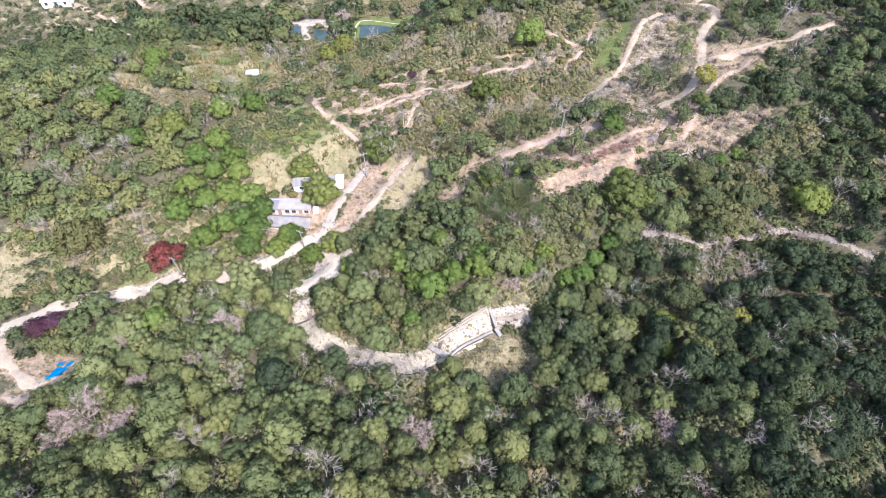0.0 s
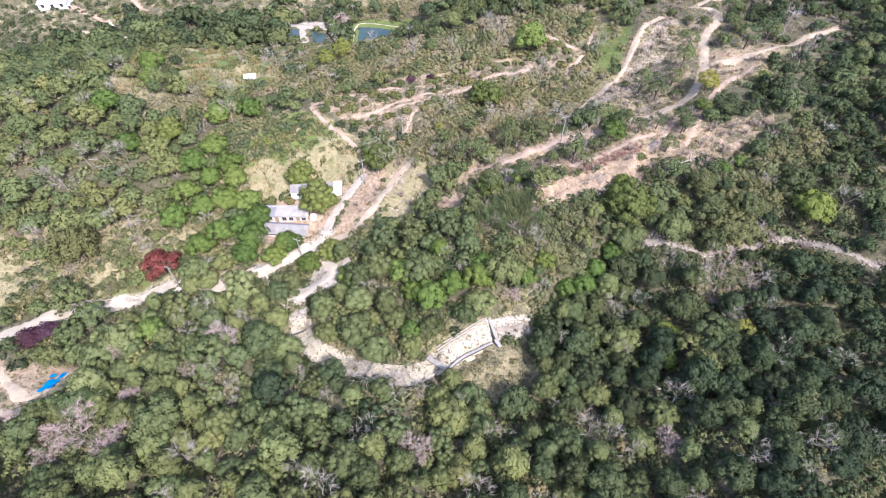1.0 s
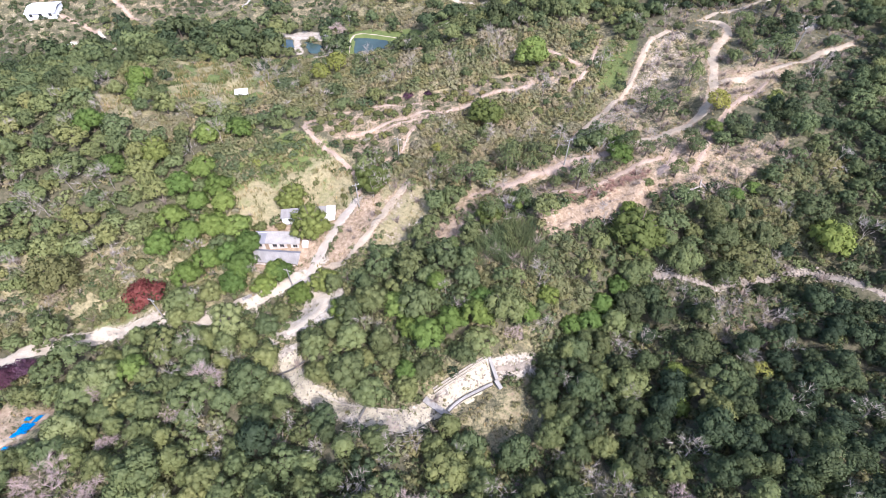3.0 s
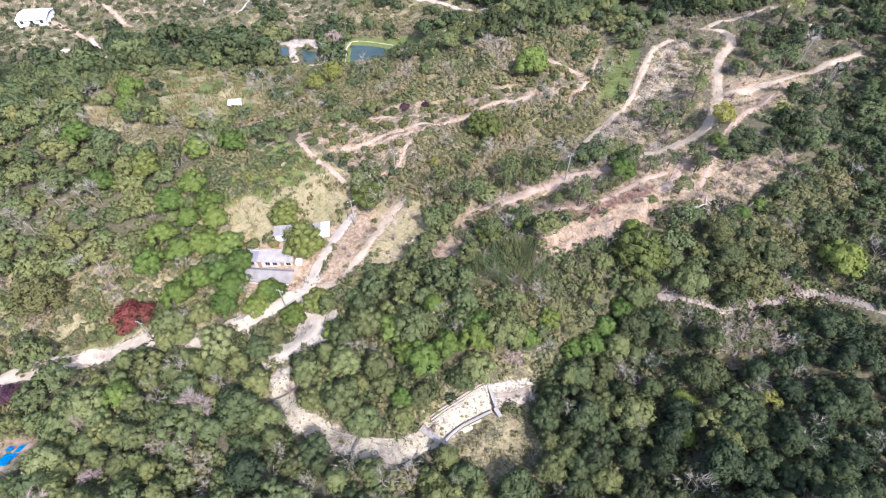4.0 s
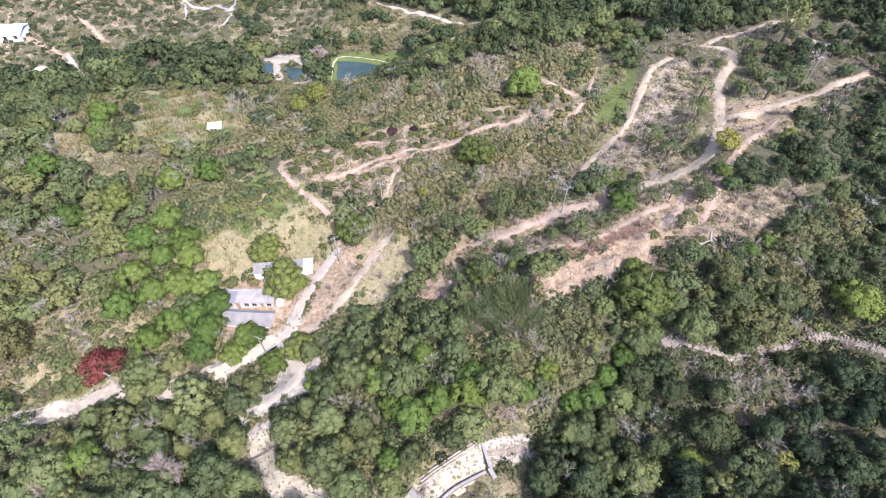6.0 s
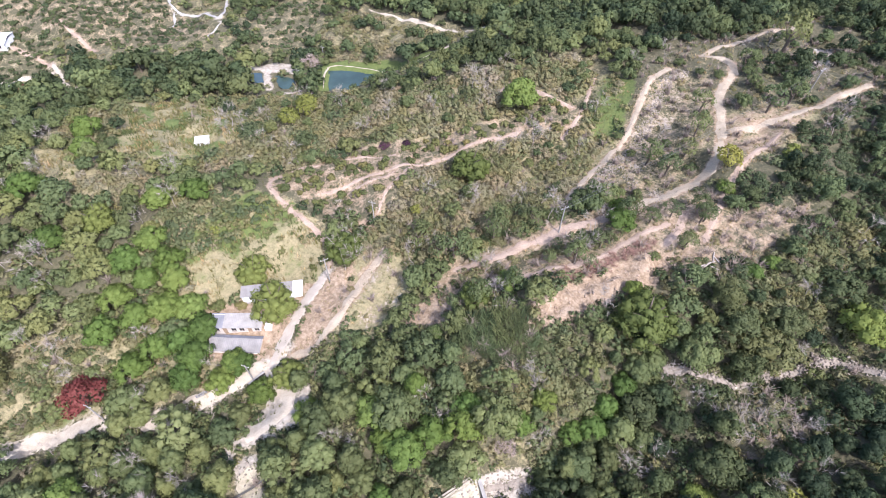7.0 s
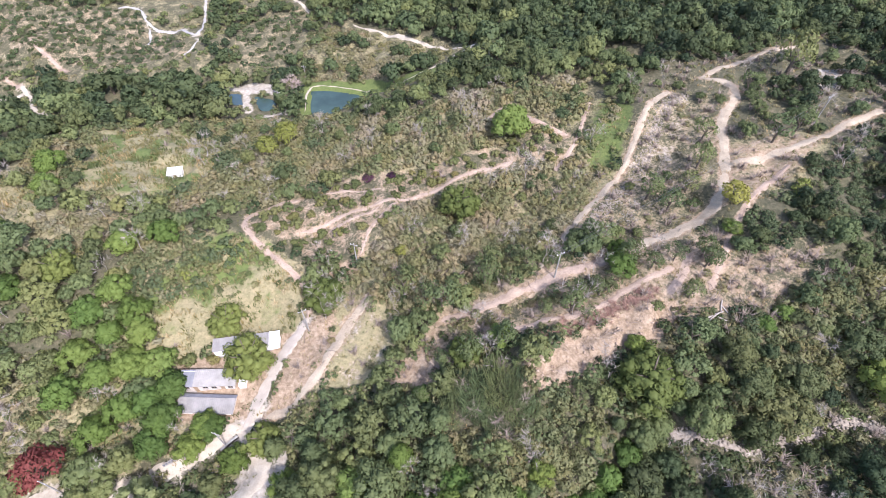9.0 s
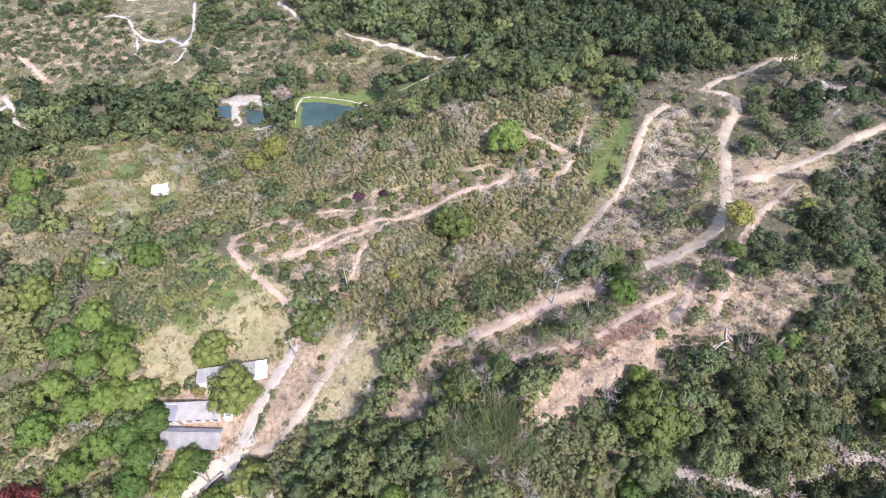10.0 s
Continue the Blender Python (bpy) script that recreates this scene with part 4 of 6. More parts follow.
def small_hut(place, turn, sx, sy, sz, label, roof_mat, name="hut"):
    h = thing(name, place, label, "hut", turn=turn)
    windowed_wall(h, -sx / 2, sx / 2, -sy / 2, -0.6, sz, [(-0.4, 0.4, -0.6, min(1.8, sz - 0.15), "door")], WHITE, 0.12)
    part("wall", box(-sx / 2, sx / 2, sy / 2 - 0.12, sy / 2, -0.6, sz + 0.25, 0.0), WHITE, h)
    for x in (-sx / 2, sx / 2 - 0.12):
        part("wall", box(x, x + 0.12, -sy / 2 + 0.12, sy / 2 - 0.12, -0.6, sz, 0.0), WHITE, h)
    part("roof_sheet", sheet_roof(-sx / 2 - 0.2, sx / 2 + 0.2, sy / 2 + 0.25, sz + 0.42, -sy / 2 - 0.25, sz + 0.12), roof_mat, h)
    return h


def water_tank():
    t = thing("water_tank", (-29.9, 87.7, -11.0), "white square water tank on a low plinth", "tank")
    part("plinth", box(-0.75, 0.75, -0.8, 0.8, -0.6, 0.5), WALL_GREY, t)
    part("tank_body", box(-0.65, 0.65, -0.7, 0.7, 0.5, 2.1, 0.08), WHITE, t)
    part("lid", box(-0.5, 0.5, -0.55, 0.55, 2.1, 2.18, 0.03), WHITE, t)


def gable_house(place, turn, sx, sy, sz, label, name):
    h = thing(name, place, label, "house", turn=turn)
    n = max(2, int(sx / 3))
    ops = [(-sx / 2 + (i + 0.5) * sx / n - 0.6, -sx / 2 + (i + 0.5) * sx / n + 0.6, 0.9, 2.1, "window") for i in range(n)]
    windowed_wall(h, -sx / 2, sx / 2, -sy / 2, -1.0, sz, ops, WHITE)
    part("wall", box(-sx / 2, sx / 2, sy / 2 - 0.2, sy / 2, -1.0, sz, 0.0), WHITE, h)
    for x in (-sx / 2, sx / 2 - 0.2):
        part("wall", box(x, x + 0.2, -sy / 2 + 0.2, sy / 2 - 0.2, -1.0, sz, 0.0), WHITE, h)
    part("roof", sheet_roof(-sx / 2 - 0.3, sx / 2 + 0.3, 0.0, sz + 1.0, -sy / 2 - 0.4, sz + 0.1, 0.6), WHITE, h, "white sheet roof")
    part("roof", sheet_roof(-sx / 2 - 0.3, sx / 2 + 0.3, 0.02, sz + 1.0, sy / 2 + 0.4, sz + 0.1, 0.6), WHITE, h, "white sheet roof")
    return h


long_house()
pig_shed()
annex()
water_tank()
small_hut((-59.2, 147.4, -11.5), 8, 3.4, 2.3, 1.3, "small white field hut in a dry meadow", WHITE)
gable_house((-160.5, 221.5, -23.5), 8, 11.0, 9.0, 2.3, "far white house with a low white roof", "far_house")
gable_house((-97.0, 272.0, -18.5), 8, 26.0, 9.0, 2.6, "long far white building beside the orchard", "far_building")


def wall_run(name, a, b, tall, thick, label, base=None, mat=None):
    """A concrete wall between two plan points, standing on the ground, with a coping."""
    (ax, ay), (bx, by) = a, b
    z = min(ground_at(ax, ay), ground_at(bx, by)) if base is None else base
    w = thing(name, ((ax + bx) / 2, (ay + by) / 2, z), label, "wall", turn=math.degrees(math.atan2(by - ay, bx - ax)))
    n = math.hypot(bx - ax, by - ay) / 2
    part("wall_body", box(-n, n, -thick / 2, thick / 2, -1.2, tall, 0.04), mat or WALL_GREY, w)
    part("coping", box(-n - 0.05, n + 0.05, -thick / 2 - 0.08, thick / 2 + 0.08, tall, tall + 0.15, 0.03), mat or WALL_GREY, w)


def wall_curve(name, pts, tall, thick, label, mat, cap_mat=None, spacing=0.7):
    """A low wall that follows a bent line over the ground, with a coping where cap_mat is given."""
    c = smooth_line(pts, spacing)
    d = np.gradient(c, axis=0)
    d /= np.linalg.norm(d, axis=1)[:, None] + 1e-9
    side = np.stack([-d[:, 1], d[:, 0]], -1)
    g = np.convolve(np.pad(height(c[:, 0], c[:, 1]), 2, mode="edge"), np.ones(5) / 5, "valid")
    w = thing(name, (c[0, 0], c[0, 1], g[0]), label, "wall")

    def strip(half, z0, z1):
        bm = bmesh.new()
        rings = []
        for p, n, z in zip(c, side, g):
            rings.append([bm.verts.new((p[0] + k * half * n[0] - c[0, 0], p[1] + k * half * n[1] - c[0, 1], z + h - g[0])) for k, h in ((-1, z0), (1, z0), (1, z1), (-1, z1))])
        for u, v in zip(rings[:-1], rings[1:]):
            for k in range(4):
                bm.faces.new((u[k], u[(k + 1) % 4], v[(k + 1) % 4], v[k]))
        bm.faces.new(rings[0][::-1])
        bm.faces.new(rings[-1])
        bmesh.ops.recalc_face_normals(bm, faces=bm.faces[:])
        return bm
    part("wall_body", strip(thick / 2, -1.0, tall), mat, w)
    if cap_mat:
        part("coping", strip(thick / 2 + 0.07, tall, tall + 0.12), cap_mat, w)


wall_run("check_dam", (9.7, 57.3), (10.9, 52.9), 1.5, 0.45, "grey concrete check dam across the dry stream")
wall_run("dam_wing", (10.8, 52.8), (11.6, 51.3), 0.9, 0.6, "pale concrete wing wall at the end of the dam")
wall_curve("channel_wall", [(10.2, 52.3), (8.0, 51.5), (5.4, 50.4), (3.3, 48.7), (2.2, 47.5)], 0.7, 0.3, "low curved concrete side wall of the stream channel", DARK_WALL, WALL_GREY)
wall_run("sill", (-2.0, 50.0), (3.2, 46.2), 0.45, 1.0, "broad grey concrete sill across the stream bed")
wall_curve("channel_wall", [(0.7, 44.1), (1.8, 45.0), (2.9, 46.1)], 0.7, 0.3, "short dark concrete wall below the sill", DARK_WALL)
for k in range(3):
    wall_curve("stone_ledge", [(-0.5 + 0.2 * k, 51.7 - 0.42 * k), (2.3, 53.4 - 0.42 * k), (5.4, 55.0 - 0.42 * k), (9.2, 57.0 - 0.42 * k)], 0.55 - 0.18 * k, 0.2, "low pale stone ledge along the stream bank", PALE_STONE)
# Two thin dark bars put in where the bed's steps cast shadow.
wall_curve("check_dam", [(-13.7, 44.4), (-12.9, 46.3), (-12.1, 48.3)], 0.45, 0.25, "thin dark bar standing in for the shadow of a stream step", DARK_WALL)
wall_curve("check_dam", [(-29.9, 55.6), (-27.4, 57.4), (-24.9, 59.2)], 0.35, 0.22, "thin dark bar standing in for the shadow of a stream step", DARK_WALL)
wall_curve("channel_wall", [(-21.5, 51.8), (-17.8, 50.0), (-12.2, 47.9), (-8.0, 47.4), (-5.0, 48.2)], 0.2, 0.3, "low worn concrete edge along the inner stream bank", PALE_STONE)
# Kerb body is coloured dark for its shaded face; the coping stays grey.
wall_curve("road_kerb", [(-31.6, 75.8), (-30.4, 77.1), (-29.1, 78.1)], 0.7, 0.25, "concrete kerb wall with shade-dark sides beside the farm road", DARK_WALL, WALL_GREY)


def utility_pole(x, y, tall, lean, label):
    p = thing("utility_pole", (x, y, ground_at(x, y)), label, "pole", turn=lean)
    bm = bmesh.new()
    bmesh.ops.create_cone(bm, cap_ends=True, segments=10, radius1=0.15, radius2=0.10, depth=tall + 0.6)
    bmesh.ops.translate(bm, vec=(0, 0, tall / 2 - 0.3), verts=bm.verts)
    part("pole_shaft", bm, WALL_GREY, p)
    part("crossarm", box(-0.8, 0.8, -0.05, 0.05, tall - 0.6, tall - 0.48, 0.01), WALL_GREY, p)
    for x in (-0.7, 0.0, 0.7):
        bm = bmesh.new()
        bmesh.ops.create_cone(bm, cap_ends=True, segments=8, radius1=0.06, radius2=0.04, depth=0.18)
        bmesh.ops.translate(bm, vec=(x, 0, tall - 0.39), verts=bm.verts)
        part("insulator", bm, WHITE, p)


POLES = [(-18.3, 96.9), (28.4, 100.6), (89.7, 133.7)]
for px, py in POLES:
    utility_pole(px, py, 7.5, 25, "grey concrete utility pole with a short crossarm")
for px, py in [(-9.6, 111.2), (-33.1, 198.4), (-39.7, 185.5), (-31.0, 76.7), (-58.0, 70.8)]:
    utility_pole(px, py, 6.5, -20, "pale grey concrete utility pole among the bushes")
for (ax, ay), (bx, by) in zip(POLES[1:-1], POLES[2:]):
    for off in (-0.5, 0.5):
        cu = bpy.data.curves.new("power_cable", "CURVE")
        cu.dimensions, cu.bevel_depth, cu.bevel_resolution = "3D", 0.012, 1
        sp = cu.splines.new("POLY")
        sp.points.add(16)
        za, zb = ground_at(ax, ay) + 7.1, ground_at(bx, by) + 7.1
        for i in range(17):
            k = i / 16
            sp.points[i].co = (ax + (bx - ax) * k + off * 0.5, ay + (by - ay) * k + off, za + (zb - za) * k - 3.2 * k * (1 - k), 1)
        cu.materials.append(ROOF_DARK)
        tagged(new("power_cable", cu), "thin grey sagging power cable between poles", "cable")


def tarpaulin():
    rng = np.random.RandomState(3)
    t = thing("tarpaulin", (-71.9, 45.6, ground_at(-71.9, 45.6)), "crumpled bright blue tarpaulin lying on bare earth", "tarpaulin")
    for cx, cy, sx, sy in ((-0.1, -0.3, 2.9, 2.7), (0.5, 1.9, 1.1, 1.9), (-1.3, 1.9, 1.2, 1.0), (-1.2, -1.6, 1.3, 1.0), (-0.9, -4.1, 1.6, 0.8)):
        n = 12
        bm = bmesh.new()
        g = []
        for j in range(n):
            for i in range(n):
                u, v = i / (n - 1) * 2 - 1, j / (n - 1) * 2 - 1
                r = 1 - 0.25 * rng.rand() * max(abs(u), abs(v))
                x, y = cx + u * sx * r / 2, cy + v * sy * r / 2
                z = ground_at(-71.9 + x, 45.6 + y) - ground_at(-71.9, 45.6) + 0.14 + 0.14 * rng.rand()
                g.append(bm.verts.new((x, y, z)))
        for j in range(n - 1):
            for i in range(n - 1):
                bm.faces.new((g[j * n + i], g[j * n + i + 1], g[(j + 1) * n + i + 1], g[(j + 1) * n + i]))
        bmesh.ops.solidify(bm, geom=bm.faces[:], thickness=0.02)
        part("sheet", bm, TARP, t)


tarpaulin()
wall_curve("roadside_wall", [(-148.5, 197.2), (-147.6, 202.0), (-144.7, 205.3)], 1.0, 0.3, "low white roadside wall on the far slope", WHITE)


def bridge_rail():
    (ax, ay), (bx, by) = (-41.5, 74.1), (-38.7, 75.9)
    r = thing("bridge_rail", ((ax + bx) / 2, (ay + by) / 2, ground_at((ax + bx) / 2, (ay + by) / 2)), "low dark bridge rail with pale concrete kerb", "rail", turn=math.degrees(math.atan2(by - ay, bx - ax)))
    n = math.hypot(bx - ax, by - ay) / 2
    part("kerb", box(-n, n, -0.15, 0.15, -0.4, 0.25, 0.02), WALL_GREY, r)
    k = 8
    for i in range(k):
        x = -n + 0.1 + i * (2 * n - 0.2) / (k - 1)
        part("post", box(x - 0.12, x + 0.12, -0.1, 0.1, 0.25, 0.85, 0.02), ROOF_DARK, r)
    part("handrail", box(-n, n, -0.06, 0.06, 0.85, 0.97, 0.02), WALL_GREY, r)


bridge_rail()
small_hut((-131.5, 189.0, ground_at(-131.5, 189.0)), -5, 5.0, 3.6, 2.2, "small far hut with a dull red roof", RED_ROOF)


# ---- plants ----
def ball():
    """A small quad ball: 26 vertices, 24 faces."""
    keys, V, F = {}, [], []
    for ax in range(3):
        for s in (-1, 1):
            ids = []
            for a in (-1, 0, 1):
                for b in (-1, 0, 1):
                    p = [0, 0, 0]
                    p[ax], p[(ax + 1) % 3], p[(ax + 2) % 3] = s, a, b
                    if tuple(p) not in keys:
                        keys[tuple(p)] = len(V)
                        V.append(p)
                    ids.append(keys[tuple(p)])
            for i in range(2):
                for j in range(2):
                    q = [ids[i * 3 + j], ids[(i + 1) * 3 + j], ids[(i + 1) * 3 + j + 1], ids[i * 3 + j + 1]]
                    F.append(q if s > 0 else q[::-1])
    V = np.array(V, float)
    return V / np.linalg.norm(V, axis=1)[:, None], np.array(F)


BALL_V, BALL_F = ball()


def twenty():
    """A plain twenty-sided lump for the inside of a crown."""
    p = (1 + math.sqrt(5)) / 2
    V = np.array([(0, s, t * p) for s in (-1, 1) for t in (-1, 1)] + [(s, t * p, 0) for s in (-1, 1) for t in (-1, 1)] + [(t * p, 0, s) for s in (-1, 1) for t in (-1, 1)], float)
    F = [(i, j, k) for i in range(12) for j in range(i + 1, 12) for k in range(j + 1, 12)
         if max(np.linalg.norm(V[i] - V[j]), np.linalg.norm(V[j] - V[k]), np.linalg.norm(V[i] - V[k])) < 2.1]
    F = [(i, j, k) if np.dot(np.cross(V[j] - V[i], V[k] - V[i]), V[i] + V[j] + V[k]) > 0 else (i, k, j) for i, j, k in F]
    return V / np.linalg.norm(V[0]), np.array(F)


LUMP_V, LUMP_F = twenty()
EIGHT_V = np.array([(1, 0, 0), (0, 1, 0), (-1, 0, 0), (0, -1, 0), (0, 0, 1), (0, 0, -1)], float)
EIGHT_F = np.array([(0, 1, 4), (1, 2, 4), (2, 3, 4), (3, 0, 4), (1, 0, 5), (2, 1, 5), (3, 2, 5), (0, 3, 5)])


def tris(f):
    return f if f.shape[1] == 3 else np.concatenate([f[:, [0, 1, 2]], f[:, [0, 2, 3]]])


def unit(v):
    return v / (np.linalg.norm(v, axis=-1, keepdims=True) + 1e-9)


def joined(pieces):
    V, F, N, n = [], [], [], 0
    cut = any(f.shape[1] == 3 for v, f, d in pieces)
    for v, f, d in pieces:
        V.append(v)
        N.append(d)
        F.append((tris(f) if cut else f) + n)
        n += len(v)
    return np.concatenate(V), np.concatenate(F), np.concatenate(N)


def tube(points, radii, sides=4):
    p = np.array(points, float)
    d = np.gradient(p, axis=0)
    V, N = [], []
    for i in range(len(p)):
        t = unit(d[i])
        a = unit(np.cross(t, (0.3, 0.9, 0.2)))
        b = np.cross(t, a)
        for k in range(sides):
            ang = 2 * math.pi * k / sides
            N.append(math.cos(ang) * a + math.sin(ang) * b)
            V.append(p[i] + radii[i] * N[-1])
    F = [[i * sides + k, i * sides + (k + 1) % sides, (i + 1) * sides + (k + 1) % sides, (i + 1) * sides + k] for i in range(len(p) - 1) for k in range(sides)]
    return np.array(V), np.array(F), np.array(N)


def leaf_cards(rng, centres, normals, length, width, wild):
    """One three-cornered leaf spray per centre, its face turned roughly along the normal and shaded like its clump."""
    n = len(centres)
    nn = unit(normals + wild * rng.normal(0, 1, (n, 3)))
    nn *= np.where((nn * normals).sum(1) < 0, -1, 1)[:, None]
    t = unit(np.cross(nn, rng.normal(0, 1, (n, 3))))
    b = np.cross(nn, t)
    L = length * rng.uniform(0.65, 1.35, (n, 1))
    W = width * rng.uniform(0.65, 1.35, (n, 1))
    V = np.stack([centres - t * L / 2 - b * W / 2, centres + t * L / 2, centres - t * L * 0.3 + b * W / 2], 1).reshape(-1, 3)
    return V, np.arange(3 * n).reshape(n, 3), np.repeat(unit(0.8 * normals + 0.2 * nn), 3, axis=0)


def crown(rng, lobes, leaves, leaf, tall=0.75, low=0.5, size=(0.2, 0.36), wild=0.5, core=0.84, gaps=0.0, reach=0.74, fine=True):
    """A crown of radius about 1: clumps set over a dome, each clad in leaf sprays that are shaded as one soft mass."""
    pieces = []
    turn = rng.uniform(0, 6)
    stretch = np.array([rng.uniform(0.78, 1.15), rng.uniform(0.78, 1.15), 1.0])
    for i in range(lobes):
        up = 1 - 1.12 * (i + 0.4) / lobes
        flat = math.sqrt(max(0.0, 1 - up * up))
        a = turn + i * 2.39996 + rng.uniform(-0.35, 0.35)
        d = np.array([flat * math.cos(a), flat * math.sin(a), up])
        if rng.rand() < gaps:
            continue
        r = rng.uniform(*size)
        c = d * np.array([reach, reach, tall * 0.72]) * stretch * rng.uniform(0.72, 1.2) + np.array([0, 0, low + 0.2 * tall])
        sq = np.array([1, 1, rng.uniform(0.66, 0.9)])
        lump, sides = (LUMP_V, LUMP_F) if fine else (EIGHT_V, EIGHT_F)
        pieces.append((c + lump * r * core * sq * rng.uniform(0.7, 1.08, (len(lump), 1)), sides, unit(lump + 0.2 * d)))
        n = int(leaves * (r / 0.28) ** 2)
        e = unit(rng.normal(0, 1, (n * 3, 3)))
        e = e[(e @ d > -0.25) & (e[:, 2] > -0.5)][:n]
        pieces.append(leaf_cards(rng, c + e * r * sq * rng.uniform(0.82, 1.2, (len(e), 1)), unit(e + 0.22 * d + np.array([0, 0, 0.1])), leaf, leaf * 0.85, wild))
    if tall > 0.6 and core > 0.5:
        pieces.append((LUMP_V * np.array([reach * 0.6, reach * 0.6, tall * 0.4]) + np.array([0, 0, low + 0.2 * tall]), LUMP_F, LUMP_V))
    return joined(pieces)


def trunk(rng, tall, radius, limbs=4, reach=0.5):
    pieces = [tube([(0, 0, -0.25), (0.02, 0.01, tall * 0.5), (0.05 * rng.normal(), 0.05 * rng.normal(), tall)], [radius * 1.3, radius, radius * 0.6], 6)]
    for i in range(limbs):
        a = i * 2.4 + rng.uniform(0, 1)
        z = tall * rng.uniform(0.5, 0.85)
        e = (reach * math.cos(a), reach * math.sin(a), tall * rng.uniform(0.95, 1.3))
        pieces.append(tube([(0, 0, z), (e[0] * 0.5, e[1] * 0.5, (z + e[2]) * 0.5), e], [radius * 0.6, radius * 0.42, radius * 0.2], 4))
    return joined(pieces)


def bare(rng, twigs, thick=0.03, wide=0.62, crook=0.24, twig=0.0042, stems=1):
    """A leafless tree of height about 1.9 and radius about 1: crooked stems, limbs, branches and twigs."""
    pieces, tips = [], []

    def grow(p, d, length, r, depth):
        pts, rad = [p], [r]
        for k in range(4):
            d = d + rng.normal(0, crook, 3) * (0.6 if depth == 0 else 1.0)
            d[2] += 0.07
            d = unit(d)
            pts.append(pts[-1] + d * length / 4)
            rad.append(r * (1 - 0.14 * (k + 1)))
        pieces.append(tube(pts, rad, 5 if depth == 0 else 3))
        if depth == 3:
            tips.extend([(pts[-1], d), (pts[-2], d)])
            return
        kids = (3, 3, 2)[depth]
        for k in range(kids):
            a = 2 * math.pi * (k + rng.rand() * 0.7) / kids
            out = np.array([math.cos(a), math.sin(a), 0.1]) * wide
            start = pts[-1] if k == 0 else pts[rng.randint(2, 5)]
            grow(start, unit(d * 0.8 + out * rng.uniform(0.5, 1.2)), length * rng.uniform(0.6, 0.85), rad[-1] * 0.8, depth + 1)
    for k in range(stems):
        a = 2.1 * k + rng.rand()
        grow(np.array([0.05 * math.cos(a), 0.05 * math.sin(a), -0.1]), unit(np.array([0.35 * (stems > 1) * math.cos(a), 0.35 * (stems > 1) * math.sin(a), 1.0])), 0.68, thick, 0)
    for k in range(twigs):
        p, d = tips[rng.randint(len(tips))]
        nd = unit(d + rng.normal(0, 0.55, 3))
        e = p + nd * rng.uniform(0.12, 0.36)
        w = unit(np.cross(nd, rng.normal(0, 1, 3)))
        q = unit(np.cross(w, nd))
        w = w * twig
        pieces.append((np.array([p - w, p + w, e + w * 0.5, e - w * 0.5]), np.array([[0, 1, 2, 3]]), np.tile(q, (4, 1))))
    return joined(pieces)


def blades(rng, count, tall, lean, width, base=0.3):
    """A clump of arching blades or canes of height about `tall`."""
    V, N = [], []
    for k in range(count):
        a = rng.uniform(0, 2 * math.pi)
        p = base * math.sqrt(rng.rand()) * np.array([math.cos(a * 3), math.sin(a * 3), 0])
        o = np.array([math.cos(a), math.sin(a), 0])
        h = tall * rng.uniform(0.55, 1.1)
        m = p + o * lean * 0.35 * h + np.array([0, 0, h * 0.65])
        e = p + o * lean * h * rng.uniform(0.6, 1.2) + np.array([0, 0, h * rng.uniform(0.75, 1.0)])
        s = np.array([-o[1], o[0], 0]) * width
        up, tip = unit(np.cross(s, m - p)), unit(np.cross(s, e - m))
        N += [up] * 4 + [tip] * 4
        V += [p - s, p + s, m + s, m - s, m - s, m + s, e + s * 0.2, e - s * 0.2]
    return np.array(V), np.arange(8 * count).reshape(-1, 4), np.array(N)


def scattered(name, templates, spots, mats, label, category, rng, tones, squash=(0.85, 1.2)):
    """One object of many plants: spots are rows of x, y, size. Templates are (vertices, faces, normals, material index)."""
    VV, FF, NN, II, TT, n = [], [], [], [], [], 0
    spots, tones = np.asarray(spots, float), np.asarray(tones, float)
    pick = rng.randint(0, len(templates), len(spots))
    zs = height(spots[:, 0], spots[:, 1])
    for k, (v, f, d, idx) in enumerate(templates):
        sel = np.where(pick == k)[0]
        if not len(sel):
            continue
        a = rng.uniform(0, 2 * math.pi, len(sel))
        s = spots[sel, 2]
        hgt = s * rng.uniform(*squash, len(sel))
        ca, sa = np.cos(a) * s, np.sin(a) * s
        x = v[None, :, 0] * ca[:, None] - v[None, :, 1] * sa[:, None] + spots[sel, 0][:, None]
        y = v[None, :, 0] * sa[:, None] + v[None, :, 1] * ca[:, None] + spots[sel, 1][:, None]
        z = v[None, :, 2] * hgt[:, None] + zs[sel][:, None]
        VV.append(np.stack([x, y, z], -1).reshape(-1, 3))
        c, w = np.cos(a)[:, None], np.sin(a)[:, None]
        NN.append(np.stack([d[None, :, 0] * c - d[None, :, 1] * w, d[None, :, 0] * w + d[None, :, 1] * c, np.broadcast_to(d[:, 2], x.shape)], -1).reshape(-1, 3))
        FF.append((f[None] + (np.arange(len(sel)) * len(v))[:, None, None]).reshape(-1, f.shape[1]) + n)
        II.append(np.tile(idx, len(sel)))
        TT.append(np.repeat(tones[sel], len(f)))
        n += len(sel) * len(v)
    me = mesh_of(name, np.concatenate(VV), np.concatenate(FF), mats, np.concatenate(II), np.concatenate(TT), np.concatenate(NN))
    return tagged(new(name, me), label, category, kind="stuff")


RNG = np.random.RandomState(11)


